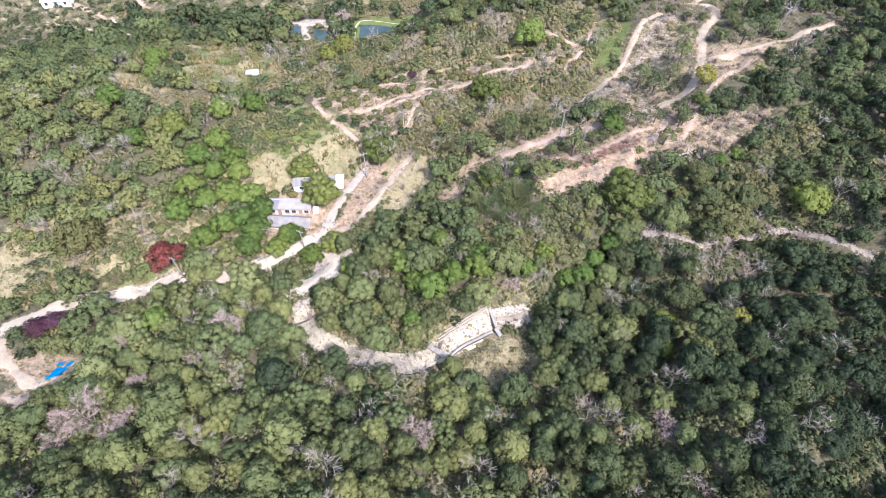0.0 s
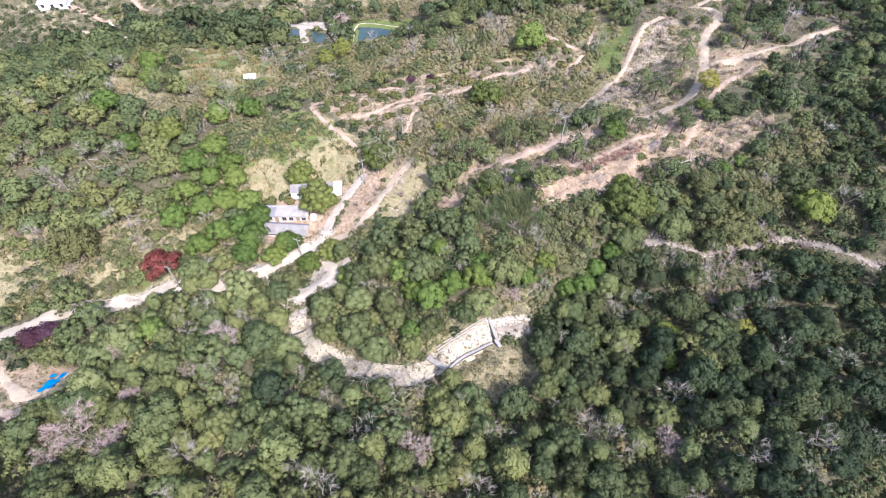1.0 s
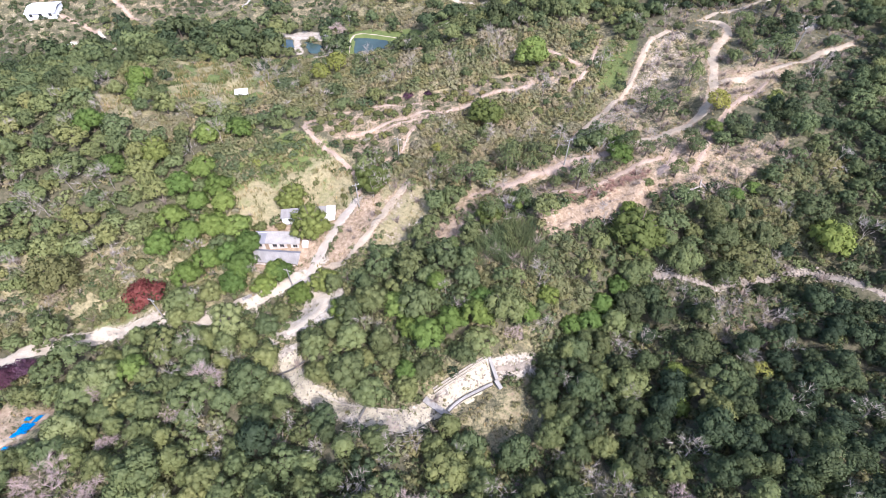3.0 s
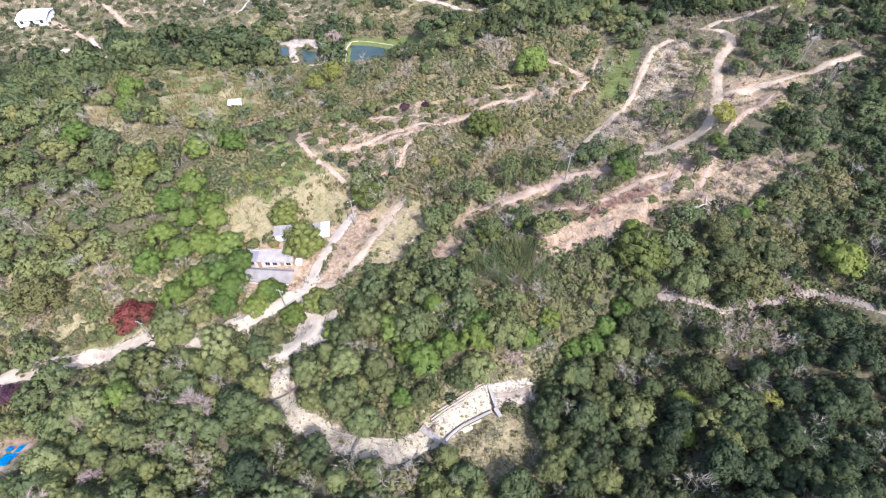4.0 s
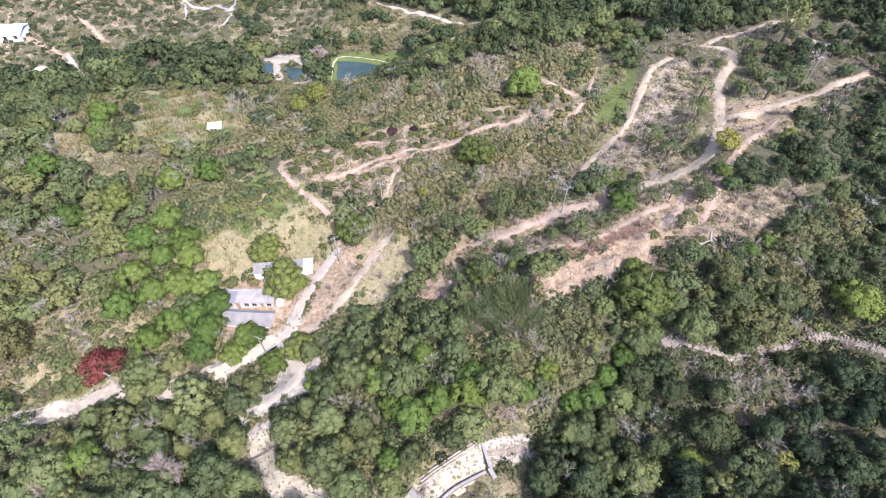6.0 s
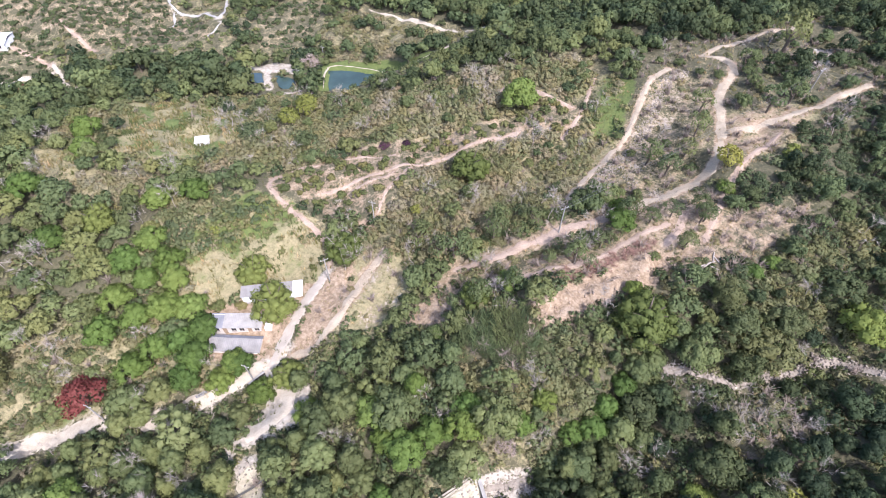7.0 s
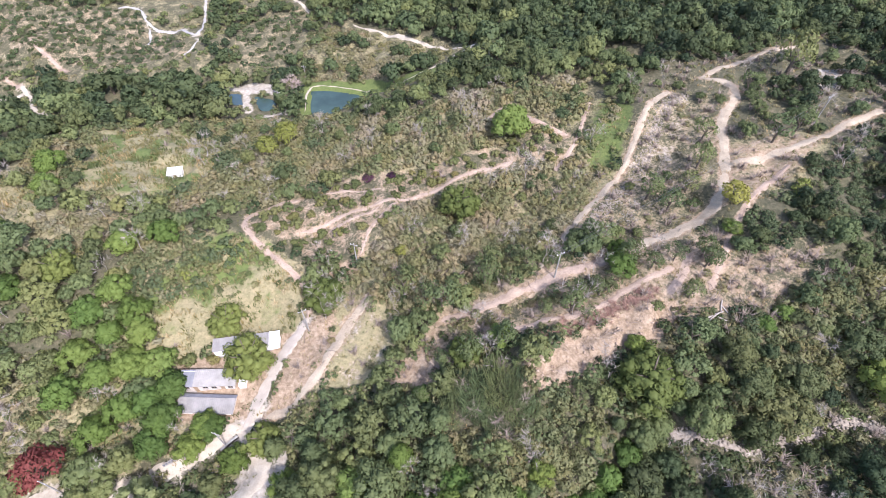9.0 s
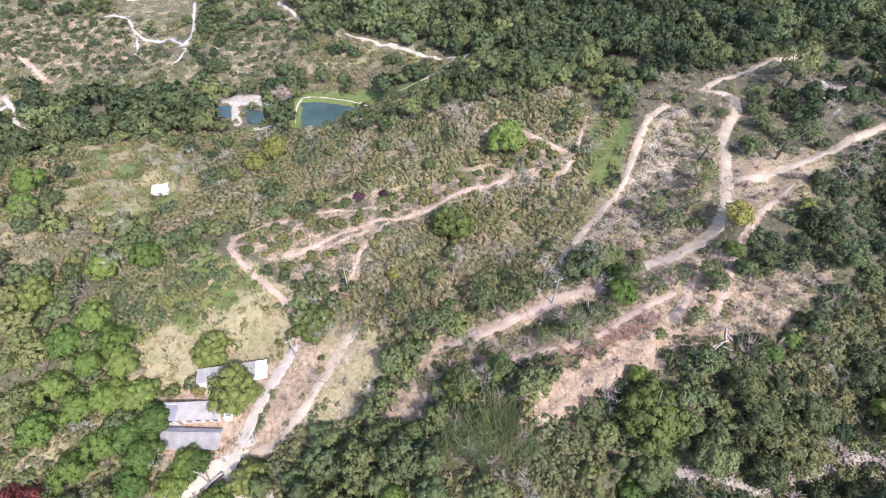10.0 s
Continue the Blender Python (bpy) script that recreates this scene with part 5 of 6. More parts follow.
def plant(name, pieces, label, category, group):
    """A thing at the origin with its parts: rows of part name, (vertices, quads), material."""
    e = tagged(new(name), label, category, group)
    for pname, (v, f, d), mat in pieces:
        mesh_part(pname, mesh_of(pname, v, f, [mat], normals=d), e)
    return e


def remove_thing(e):
    for o in (*e.children_recursive, e):
        bpy.data.objects.remove(o)


def put(protos, spots, sink=0.05, lo=0.9, hi=1.15, tones=None):
    """Copies of the prototypes at rows of x, y, size, each with a shade of its own."""
    for i, (x, y, s) in enumerate(spots):
        p = protos[RNG.randint(len(protos))]
        m = pose(x, y, ground_at(x, y) - sink, 0, 0, RNG.uniform(0, 360)) @ Matrix.Diagonal((s, s, s * RNG.uniform(lo, hi), 1))
        t = RNG.rand() if tones is None else tones[i]
        for o in copy_thing(p, m).children:
            o.color = (t, t, t, 1)


def tree_protos(name, mat, label, count, lobes, leaves, leaf, group, **kw):
    out = []
    for i in range(count):
        r = np.random.RandomState(100 + i + lobes)
        out.append(plant(name, [("trunk", trunk(r, 0.95, 0.07), BARK), ("crown", crown(r, lobes, leaves, leaf, **kw), mat)], label, "tree", group))
    return out


def bare_protos(name, mat, label, count, twigs, group, **kw):
    return [plant(name, [("bare_crown", bare(np.random.RandomState(40 + i), twigs, **kw), mat)], label, "tree", group) for i in range(count)]


# where woods, brush and open ground lie
def open_ground(x, y, margin=1.2):
    o = np.zeros(np.shape(x), bool)
    for name, pts, width, tint, label in ROADS:
        on = to_line(x, y, pts) < width / 2 + margin
        if pts is LEFT_ROAD:
            on &= (x < -80) | ((x > -73) & (x < -59)) | ((x > -50) & (x < -46)) | (x > -41)
        elif pts is FORD_PATH:
            on &= y > 69
        o |= on
    o |= to_line(x, y, STREAM_LINE[:10]) < 2.4 + margin * 0.6
    o |= (to_line(x, y, STREAM_LINE[9:]) < 0.9 + margin * 0.5) & ((x > 41) | ((x > 28) & (x < 33)))
    o |= inside(x, y, GRASS_SLOPE) & ~inside(x, y, GREEN_CAP)
    for poly in (CLAY_PATCH, SOIL_PATCH, STREAM_GRASS, POND, POND_SMALL, POND_SMALL_B, SAND_A, YARD, BANK, MEADOW, DRY_PATCH, TERRACE_PATCH, FERN_SLOPE, SCREE, ORCHARD, ORCHARD_B, SCAR_POLY, LEFT_TERRACES, LOW_YARD, GREEN_BANK, TARP_YARD):
        o |= inside(x, y, poly)
    for px, py, pr, pz in PADS:
        o |= np.hypot(x - px, y - py) < pr * 0.8
    o |= np.hypot(x + 72, y - 45.4) < 4.6
    o |= to_line(x, y, [(9.6, 57.6), (11.6, 51.6), (3.8, 47.3)]) < 1.6
    return o


def hides_open(x, y, tall, margin=0.4):
    """Whether a tree that tall would hide open ground behind it from high over the middle of the flight."""
    dx, dy = tall * (x - 2) / 88, tall * np.maximum(y - 22, 5) / 88
    o = open_ground(x, y, margin)
    for k in (0.35, 0.7, 1.0):
        o |= open_ground(x + dx * k, y + dy * k, 0.9 * margin)
    return o


def wood_density(x, y):
    d = np.full(np.shape(x), 0.95)
    for poly, k in ((MID_BRUSH, 0.10), (CLEARING, 0.02), (SCREE, 0.0), (WASH, 0.05), (HILL_RIGHT, 0.22), (RIDGE_BRUSH, 0.12), (LEFT_GRASS, 0.28), (FAR_BRUSH, 0.17), (MEADOW_B, 0.04), (GREEN_CAP, 0.0), (RUSTY, 0.2), (SCRUB_SIDE, 0.28), (RIGHT_SCRUB, 0.32), (DEAD, 0.06), (GULLY, 0.05), (LUSH_STRIP, 0.04), (JUNCTION_BARE, 0.03), (POND_FRONT, 0.0), (BACK_BRUSH, 0.3)):
        d = np.where(inside(x, y, poly), k + 0.5 * k * rough_noise(x, y, 15), d)
    d = np.where(inside(x, y, HILL_RIGHT) & (x > 76) & ~inside(x, y, JUNCTION_BARE), 0.4, d)
    # Dark trees added on SPUR to deepen its painted shade.
    d = np.where(inside(x, y, SPUR), 0.3, d)
    d = np.where((y > 205) & (x < -40), 0.45, d)
    d = np.where((x > 45) & (y > 58) & (y < 72) & ~inside(x, y, DEAD), 0.7, d)
    return d


def jittered(x0, x1, y0, y1, gap):
    X, Y = np.meshgrid(np.arange(x0, x1, gap), np.arange(y0, y1, gap))
    X = X + RNG.uniform(-0.42, 0.42, X.shape) * gap + (np.arange(X.shape[0]) % 2)[:, None] * gap / 2
    Y = Y + RNG.uniform(-0.42, 0.42, Y.shape) * gap
    return X.ravel(), Y.ravel()


def in_view(x, y, spare=10.0):
    """The fan of land that the flight looks over, with some land to spare on every side."""
    half = np.where(y < 175, 53 + 0.54 * y, np.maximum(147, 27 + 0.54 * y)) + spare
    return (y > 14) & (y < 268) & (np.abs(x) < half)


NAMED = BED_TREES + CLEAR_TREES + EDGE_TREES + PALE + PINK + BIGBARE + BRIGHT + DOME + GOLD + RED + PLUM + BAMBOO + PALMY
NX, NY, NR = (np.array([q[i] for q in NAMED]) for i in range(3))


def clear_of_named(x, y, k=0.75):
    ok = np.ones(len(x), bool)
    for a, b, r in zip(NX[len(BED_TREES):], NY[len(BED_TREES):], NR[len(BED_TREES):]):
        ok &= np.hypot(x - a, y - b) > r * k + 0.8
    return ok


# trees that stand out singly
protos = []
p = tree_protos("bright_green_tree", LEAF_BRIGHT, "bright green broadleaf tree with a dense lumpy crown", 5, 24, 66, 0.12, "bright green trees"); protos += p
put(p, [(x, y, 1.15 * s) for x, y, s in BRIGHT + EDGE_TREES])
p = tree_protos("dome_tree", LEAF_DOME, "round-crowned olive green tree with dense foliage", 2, 46, 75, 0.085, "round-crowned trees", low=0.30, size=(0.16, 0.26), reach=0.78); protos += p
put(p, [(x, y, 1.15 * s) for x, y, s in DOME], lo=0.95, hi=1.1, tones=[0.838 if x < -20 else 0.252 for x, y, s in DOME])
p = tree_protos("yellow_tree", LEAF_GOLD, "yellow-green tree with thin airy foliage", 2, 16, 46, 0.15, "yellow trees", core=0.35, gaps=0.15); protos += p
put(p, GOLD)
p = tree_protos("red_leaved_tree", LEAF_RED, "dark red leaved tree beside the road", 1, 22, 80, 0.11, "red trees", core=0.5, gaps=0.1); protos += p
put(p, RED)
p = tree_protos("plum_leaved_tree", LEAF_PLUM, "dull purple leaved tree beside the road", 1, 22, 80, 0.11, "purple trees", core=0.5, gaps=0.1); protos += p
put(p, PLUM, lo=0.6, hi=0.7)
p = bare_protos("bare_tree", BARK_PALE, "leafless pale grey tree with crooked branches", 5, 170, "bare trees", thick=0.03, twig=0.0062); protos += p
stray_protos = p
put(p, [(x, y, 1.35 * s) for x, y, s in PALE + BIGBARE], lo=1.0, hi=1.35)
p = bare_protos("leafless_tree", BARK_PINK, "leafless pinkish brown tree with dense fine twigs", 3, 1500, "pinkish leafless trees", thick=0.02, stems=3, wide=0.7, crook=0.16); protos += p
put(p, [(x, y, 1.15 * s) for x, y, s in PINK], lo=0.9, hi=1.1)
p = [plant("bamboo_clump", [("cane_foliage", crown(np.random.RandomState(7 + i), 24, 120, 0.10, 0.9, 0.3, (0.16, 0.3), 0.8, 0.6), LEAF_BAMBOO)], "arching yellow-green bamboo clump on the slope", "bamboo", "bamboo clumps") for i in range(2)]; protos += p
put(p, BAMBOO)
p = [plant("fern_clump", [("frond_foliage", blades(np.random.RandomState(17 + i), 190, 1.0, 0.55, 0.02, 0.9), LEAF_TREE)], "dark green feathery fronds on the slope", "plant", "fern clumps") for i in range(2)]; protos += p
X, Y = jittered(5, 21, 71, 85, 1.7)
ok = inside(X, Y, FERN_SLOPE) & (RNG.rand(len(X)) < 0.9)
FERNS = PALMY + list(zip(X[ok], Y[ok], RNG.uniform(1.1, 1.9, ok.sum())))
put(p, FERNS, lo=0.6, hi=0.9, tones=RNG.uniform(0.08, 0.5, len(FERNS)))

X, Y = jittered(-110, 100, 20, 165, 10.5)
ok = in_view(X, Y, -4) & ~open_ground(X, Y, 1.0) & clear_of_named(X, Y) & (RNG.rand(len(X)) < 0.62)
STRAY = list(zip(X[ok], Y[ok], RNG.uniform(2.3, 3.7, ok.sum())))
put(stray_protos, STRAY, lo=1.1, hi=1.4)

# the wood: the nearest trees one by one, the rest as one mass
def spaced(x0, x1, y0, y1, tries):
    """Tree places with a radius each, so that neighbouring crowns only touch."""
    x, y = RNG.uniform(x0, x1, tries), RNG.uniform(y0, y1, tries)
    d = wood_density(x, y)
    r = np.where(RNG.rand(tries) < 0.25, RNG.uniform(3.0, 4.1, tries), RNG.uniform(1.9, 3.0, tries)) * np.clip(0.5 + 0.55 * d, 0.6, 1.0) * (1 + 0.16 * (y > 176))
    r = np.where(x > 26, 0.88 * r, r)
    for a, b, q in STRAY:
        d[np.hypot(x - a, y - b) < 0.7 * q] = -1
    keep = (d > 0) & in_view(x, y, 5) & ~hides_open(x, y, 1.7 * r, 0.55 * r) & clear_of_named(x, y, 0.9)
    cells, out = {}, []
    for i in np.where(keep)[0]:
        cx, cy = int(x[i] // 9), int(y[i] // 9)
        if all(math.hypot(x[i] - x[j], y[i] - y[j]) > 0.63 * (r[i] + r[j]) for u in (-1, 0, 1) for v in (-1, 0, 1) for j in cells.get((cx + u, cy + v), ())):
            cells.setdefault((cx, cy), []).append(i)
            out.append(i)
    out = np.array(out)
    out = out[RNG.rand(len(out)) < d[out] + 0.04]
    return x[out], y[out], r[out]


X, Y, S = spaced(-190, 190, 12, 270, 26000)
TREE_X, TREE_Y, TREE_R = X, Y, S
WOOD_X, WOOD_Y = np.concatenate([X, NX]), np.concatenate([Y, NY])
near = (Y < 75) & (Y > 20) & (np.abs(X) < 70)
order = np.argsort(np.where(near, np.hypot(X, Y - 48), 1e9))[:290]
single = np.zeros(len(X), bool)
single[order] = True
single &= near
# Tone also paints left sun and haze, and bluish haze over far woods.
tone = 0.44 + 0.10 * rough_noise(X, Y, 30) + RNG.normal(0, 0.13, len(X)) + 0.13 * (X < -36) * (Y < 140) - 0.06 * (Y > 165) - 0.10 * (Y > 180) * ((X < -60) | (X > 22))
# Shade of the right-hand slopes is put into leaf tone, as darker trees.
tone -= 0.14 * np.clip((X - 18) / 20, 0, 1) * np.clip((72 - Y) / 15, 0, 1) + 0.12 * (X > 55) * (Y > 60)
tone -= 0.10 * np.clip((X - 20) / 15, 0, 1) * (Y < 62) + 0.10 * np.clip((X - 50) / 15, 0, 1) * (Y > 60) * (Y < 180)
tone += 0.06 * ((X < 8) & (X > -45) & (Y < 75))
fresh = (RNG.rand(len(X)) < 0.14) & (Y < 100) & (X > -40) & (X < 45)
tone = np.where(fresh, 0.72 + 0.1 * RNG.rand(len(X)), tone)
# More shade painted into tone: the spur slope and near right wood.
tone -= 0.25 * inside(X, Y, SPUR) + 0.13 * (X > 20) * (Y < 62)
tone += 0.10 * (X < -36) * (Y > 62) * (Y < 104)
tone = np.clip(tone, 0, 1)
WOOD_SORTS = (("rounded", 3, dict(lobes=26, leaves=72, leaf=0.115, size=(0.18, 0.36))),
              ("spreading", 3, dict(lobes=20, leaves=70, leaf=0.12, tall=0.6, low=0.62, size=(0.2, 0.38), gaps=0.14)),
              ("upright", 2, dict(lobes=24, leaves=70, leaf=0.12, tall=1.15, low=0.45, size=(0.18, 0.34), reach=0.64, gaps=0.08)))
p = []
for sort, count, kw in WOOD_SORTS:
    p += tree_protos("broadleaf_tree", LEAF_TREE, "olive green broadleaf tree with a %s clumpy crown in the wood" % sort, count, group="wood trees", **kw)
protos += p
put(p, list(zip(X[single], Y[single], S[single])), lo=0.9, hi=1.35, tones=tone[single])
put(p, BED_TREES, tones=RNG.uniform(0.25, 0.45, len(BED_TREES)))
p = tree_protos("thin_tree", LEAF_TREE, "slender tree with thin open foliage on the cleared slope", 4, 15, 42, 0.13, "clearing trees", low=0.8, core=0.3, gaps=0.15, size=(0.18, 0.34)); protos += p
U, W = jittered(-2, 62, 82, 110, 5.5)
ok = inside(U, W, CLEARING) & ~inside(U, W, CLAY_PATCH) & ~inside(U, W, DRY_PATCH) & (RNG.rand(len(U)) < 0.55)
for name, pts, width, tint, label in ROADS:
    ok &= to_line(U, W, pts) > width / 2 + 0.6
CLEAR_TREES = [(x, y, 1.25 * r) for x, y, r in CLEAR_TREES] + list(zip(U[ok], W[ok], RNG.uniform(1.1, 2.2, ok.sum())))
put(p, CLEAR_TREES, lo=1.1, hi=1.5, tones=RNG.uniform(0.3, 0.62, len(CLEAR_TREES)))
rest = ~single


def wood_templates(count, lobes, leaves, leaf, size=(0.2, 0.36), gaps=0.06):
    out = []
    for i in range(count):
        r = np.random.RandomState(300 + i + lobes)
        stem = trunk(r, 0.95, 0.07, 0)
        head = crown(r, lobes + i % 3, leaves, leaf, tall=(0.75, 0.6, 1.0)[i % 3], size=size, gaps=gaps, fine=False)
        v, f, d = joined([stem, head])
        out.append((v, f, d, np.concatenate([np.ones(len(tris(stem[1])), int), np.zeros(len(head[1]), int)])))
    return out


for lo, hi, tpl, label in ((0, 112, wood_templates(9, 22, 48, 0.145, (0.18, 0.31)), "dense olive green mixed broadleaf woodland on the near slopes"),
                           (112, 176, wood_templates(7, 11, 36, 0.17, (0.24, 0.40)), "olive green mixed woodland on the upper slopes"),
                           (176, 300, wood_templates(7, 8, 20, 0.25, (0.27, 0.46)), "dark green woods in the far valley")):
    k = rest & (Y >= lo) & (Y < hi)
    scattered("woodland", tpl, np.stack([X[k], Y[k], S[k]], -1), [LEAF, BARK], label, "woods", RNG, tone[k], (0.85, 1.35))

X, Y = jittered(-75, 75, -45, 15, 5.0)
ok = ~open_ground(X, Y, 0.5)
scattered("woodland", wood_templates(5, 8, 14, 0.27, (0.3, 0.45)), np.stack([X, Y, RNG.uniform(2.2, 3.2, len(X))], -1)[ok], [LEAF, BARK], "green broadleaf wood on the slope behind", "woods", RNG, RNG.uniform(0.25, 0.6, ok.sum()))

# brush and undergrowth
bush_templates = []
for i in range(8):
    v, f, d = crown(np.random.RandomState(500 + i), 6 + i % 3, 24, 0.19, 0.5, 0.12, (0.26, 0.46), 0.6, 0.7, 0.1, fine=False)
    bush_templates.append((v, f, d, np.zeros(len(f), int)))
low_templates = []
for i in range(6):
    v, f, d = crown(np.random.RandomState(560 + i), 5, 10, 0.27, 0.5, 0.12, (0.29, 0.5), 0.6, 0.8, fine=False)
    low_templates.append((v, f, d, np.zeros(len(f), int)))
X, Y = jittered(-190, 190, 12, 270, 2.0)


def under_crowns(x, y, k=0.72):
    """Whether a place lies under the crown of a wood tree, out of sight."""
    hit = np.zeros(len(x), bool)
    for a, b, r in zip(TREE_X, TREE_Y, TREE_R):
        near_it = np.abs(x - a) < r
        hit[near_it] |= np.hypot(x[near_it] - a, y[near_it] - b) < k * r
    return hit


def in_any(x, y, *polys):
    o = np.zeros(np.shape(x), bool)
    for poly in polys:
        o |= inside(x, y, poly)
    return o


brushy = in_any(X, Y, LEFT_GRASS, RIDGE_BRUSH, MID_BRUSH, FAR_BRUSH, LUSH_STRIP, GREEN_CAP, RUSTY, SCRUB_SIDE, RIGHT_SCRUB, BACK_BRUSH, SPUR) & ~in_any(X, Y, GULLY, MEADOW, SCREE)
thin = in_any(X, Y, CLEARING, WASH, SCREE, HILL_RIGHT, GRASS_SLOPE, MEADOW, MEADOW_B, STREAM_GRASS, DRY_PATCH, DEAD, GULLY, JUNCTION_BARE) & ~brushy
dens = np.where(brushy, 0.95 - 0.5 * inside(X, Y, LUSH_STRIP), np.where(thin, 0.26 + 0.5 * inside(X, Y, STREAM_GRASS) - 0.06 * inside(X, Y, CLEARING) + inside(X, Y, GRASS_SLOPE) * np.clip((Y - 105) / 9, 0, 0.6), np.where(Y > 190, 0.3, np.where(Y > 112, 0.5, 0.85)))) + 0.25 * rough_noise(X, Y, 13)
bare_spots = hides_open(X, Y, 0.5) & ~thin & ~inside(X, Y, GREEN_CAP)
for name, pts, width, tint, label in ROADS:
    bare_spots |= to_line(X, Y, pts) < width / 2 + 0.3
for poly in (CLAY_PATCH, SOIL_PATCH, YARD):
    bare_spots |= inside(X, Y, poly)
ok = in_view(X, Y, 3) & ~bare_spots & (RNG.rand(len(X)) < dens) & ~under_crowns(X, Y)
X, Y, thin, brushy = X[ok], Y[ok], thin[ok], brushy[ok]
S = np.where(thin, RNG.uniform(0.35, 0.9, len(X)), RNG.uniform(0.7, 1.6, len(X))) * (1 + 0.35 * in_any(X, Y, SCRUB_SIDE, RIGHT_SCRUB, RIDGE_BRUSH, MID_BRUSH, FAR_BRUSH) * ~thin)
scrub = thin | brushy
# SPUR scrub is darkened to carry the slope's shade in its colour.
tone = np.clip(0.50 + 0.2 * rough_noise(X, Y, 17) + RNG.normal(0, 0.09, len(X)) + 0.3 * inside(X, Y, LUSH_STRIP) - 0.12 * inside(X, Y, LEFT_GRASS) - 0.35 * inside(X, Y, SPUR) + 0.06 * thin - 0.25 * inside(X, Y, GRASS_SLOPE) - 0.3 * in_any(X, Y, LUSH_STRIP, GREEN_CAP, SCRUB_SIDE, RIGHT_SCRUB, SPUR) + 0.3 * inside(X, Y, RUSTY) - 0.12 * in_any(X, Y, MEADOW, FAR_BRUSH), 0, 1)
for part_of, tpl, text in ((scrub & (Y < 128), bush_templates, "olive and brown scrub on the open slopes"), (scrub & (Y >= 128), low_templates, "olive and brown scrub on the far ridge")):
    scattered("undergrowth", tpl, np.stack([X, Y, S], -1)[part_of], [LEAF_BRUSH], text, "scrub", RNG, tone[part_of])
# Same painted shade at right, and painted glow at left, for undergrowth.
tone = np.clip(0.36 + 0.15 * rough_noise(X, Y, 17) + RNG.normal(0, 0.14, len(X)) - 0.1 * (X > 30) + 0.2 * (X < -38), 0, 1)
brown = ~scrub & (RNG.rand(len(X)) < 0.28 + 0.12 * (X > 10) + 0.25 * rough_noise(X, Y, 14))
green = ~scrub & ~brown
scattered("undergrowth", low_templates, np.stack([X, Y, S * 1.2], -1)[green], [LEAF], "green undergrowth between the trees of the wood", "scrub", RNG, tone[green])
scattered("undergrowth", low_templates, np.stack([X, Y, S * 1.2], -1)[brown], [LEAF_BRUSH], "olive brown undergrowth between the trees of the wood", "scrub", RNG, np.clip(tone[brown] - 0.05, 0, 1))

X, Y = jittered(-105, 95, 52, 182, 1.9)
ok = ~under_crowns(X, Y) & in_any(X, Y, RIDGE_BRUSH, MID_BRUSH, FAR_BRUSH, GREEN_CAP, RUSTY, SCRUB_SIDE, RIGHT_SCRUB, DEAD) & ~in_any(X, Y, GULLY) & ~(hides_open(X, Y, 0.5) & ~inside(X, Y, GREEN_CAP)) & (RNG.rand(len(X)) < 0.74 + 0.2 * rough_noise(X, Y, 9) + 0.3 * inside(X, Y, GREEN_CAP))
tone = np.clip(0.52 - 0.2 * in_any(X, Y, LUSH_STRIP, GREEN_CAP) - 0.28 * in_any(X, Y, SCRUB_SIDE, RIGHT_SCRUB) + 0.3 * inside(X, Y, RUSTY) + 0.25 * rough_noise(X, Y, 21) + RNG.normal(0, 0.12, len(X)), 0, 1)
scattered("undergrowth", low_templates, np.stack([X, Y, RNG.uniform(0.6, 1.25, len(X)) * (1 + 0.25 * inside(X, Y, GREEN_CAP))], -1)[ok], [LEAF_BRUSH], "low golden olive brush on the ridge", "scrub", RNG, tone[ok])

X, Y = jittered(-85, 78, 20, 92, 1.6)
gap = np.full(len(X), 99.0)
for a, b in zip(WOOD_X, WOOD_Y):
    gap = np.minimum(gap, np.hypot(X - a, Y - b))
ok = ~open_ground(X, Y, 0.1) & in_view(X, Y, 0) & (gap > 1.9) & ~under_crowns(X, Y, 0.9) & (RNG.rand(len(X)) < 0.9)
S = RNG.uniform(0.6, 1.1, len(X))
# Shrubs right of x 30 darkened to match the painted shade.
tint = np.clip(0.4 + 0.15 * rough_noise(X, Y, 15) + RNG.normal(0, 0.1, len(X)) - 0.1 * (X > 30), 0, 1)
warm = RNG.rand(len(X)) < 0.5
for k, mat, text in ((ok & warm, LEAF_BRUSH, "low olive brown shrubs on the woodland floor"), (ok & ~warm, LEAF, "low green shrubs on the woodland floor")):
    scattered("undergrowth", low_templates, np.stack([X, Y, S], -1)[k], [mat], text, "scrub", RNG, tint[k])
cover = smooth_line([(19, 56.6), (22.9, 58.7), (30.7, 62.7), (36.8, 68.0), (40.0, 70.4)], 0.3)
spots = cover[RNG.randint(0, len(cover), 120)] + RNG.normal(0, 0.7, (120, 2))
scattered("undergrowth", bush_templates, np.concatenate([spots, RNG.uniform(0.9, 1.7, (120, 1))], 1), [LEAF], "green bushes hanging over the narrow stream", "scrub", RNG, RNG.uniform(0.2, 0.6, 120))

# bushes on the terraces and in the far orchard
X, Y = jittered(-40, 45, 110, 150, 2.5)
ok = inside(X, Y, TERRACE_PATCH) & ~inside(X, Y, SPOT) & (RNG.rand(len(X)) < 0.8)
for name, pts, width, tint, label in ROADS:
    ok &= to_line(X, Y, pts) > width / 2 + 0.6
p = [plant("orchard_bush", [("foliage", crown(np.random.RandomState(700 + i), 12, 22, 0.2, 0.55, 0.2, (0.22, 0.38)), LEAF_BUSH)], "round olive green bush on a bare earth terrace", "bush", "terrace bushes") for i in range(3)]; protos += p
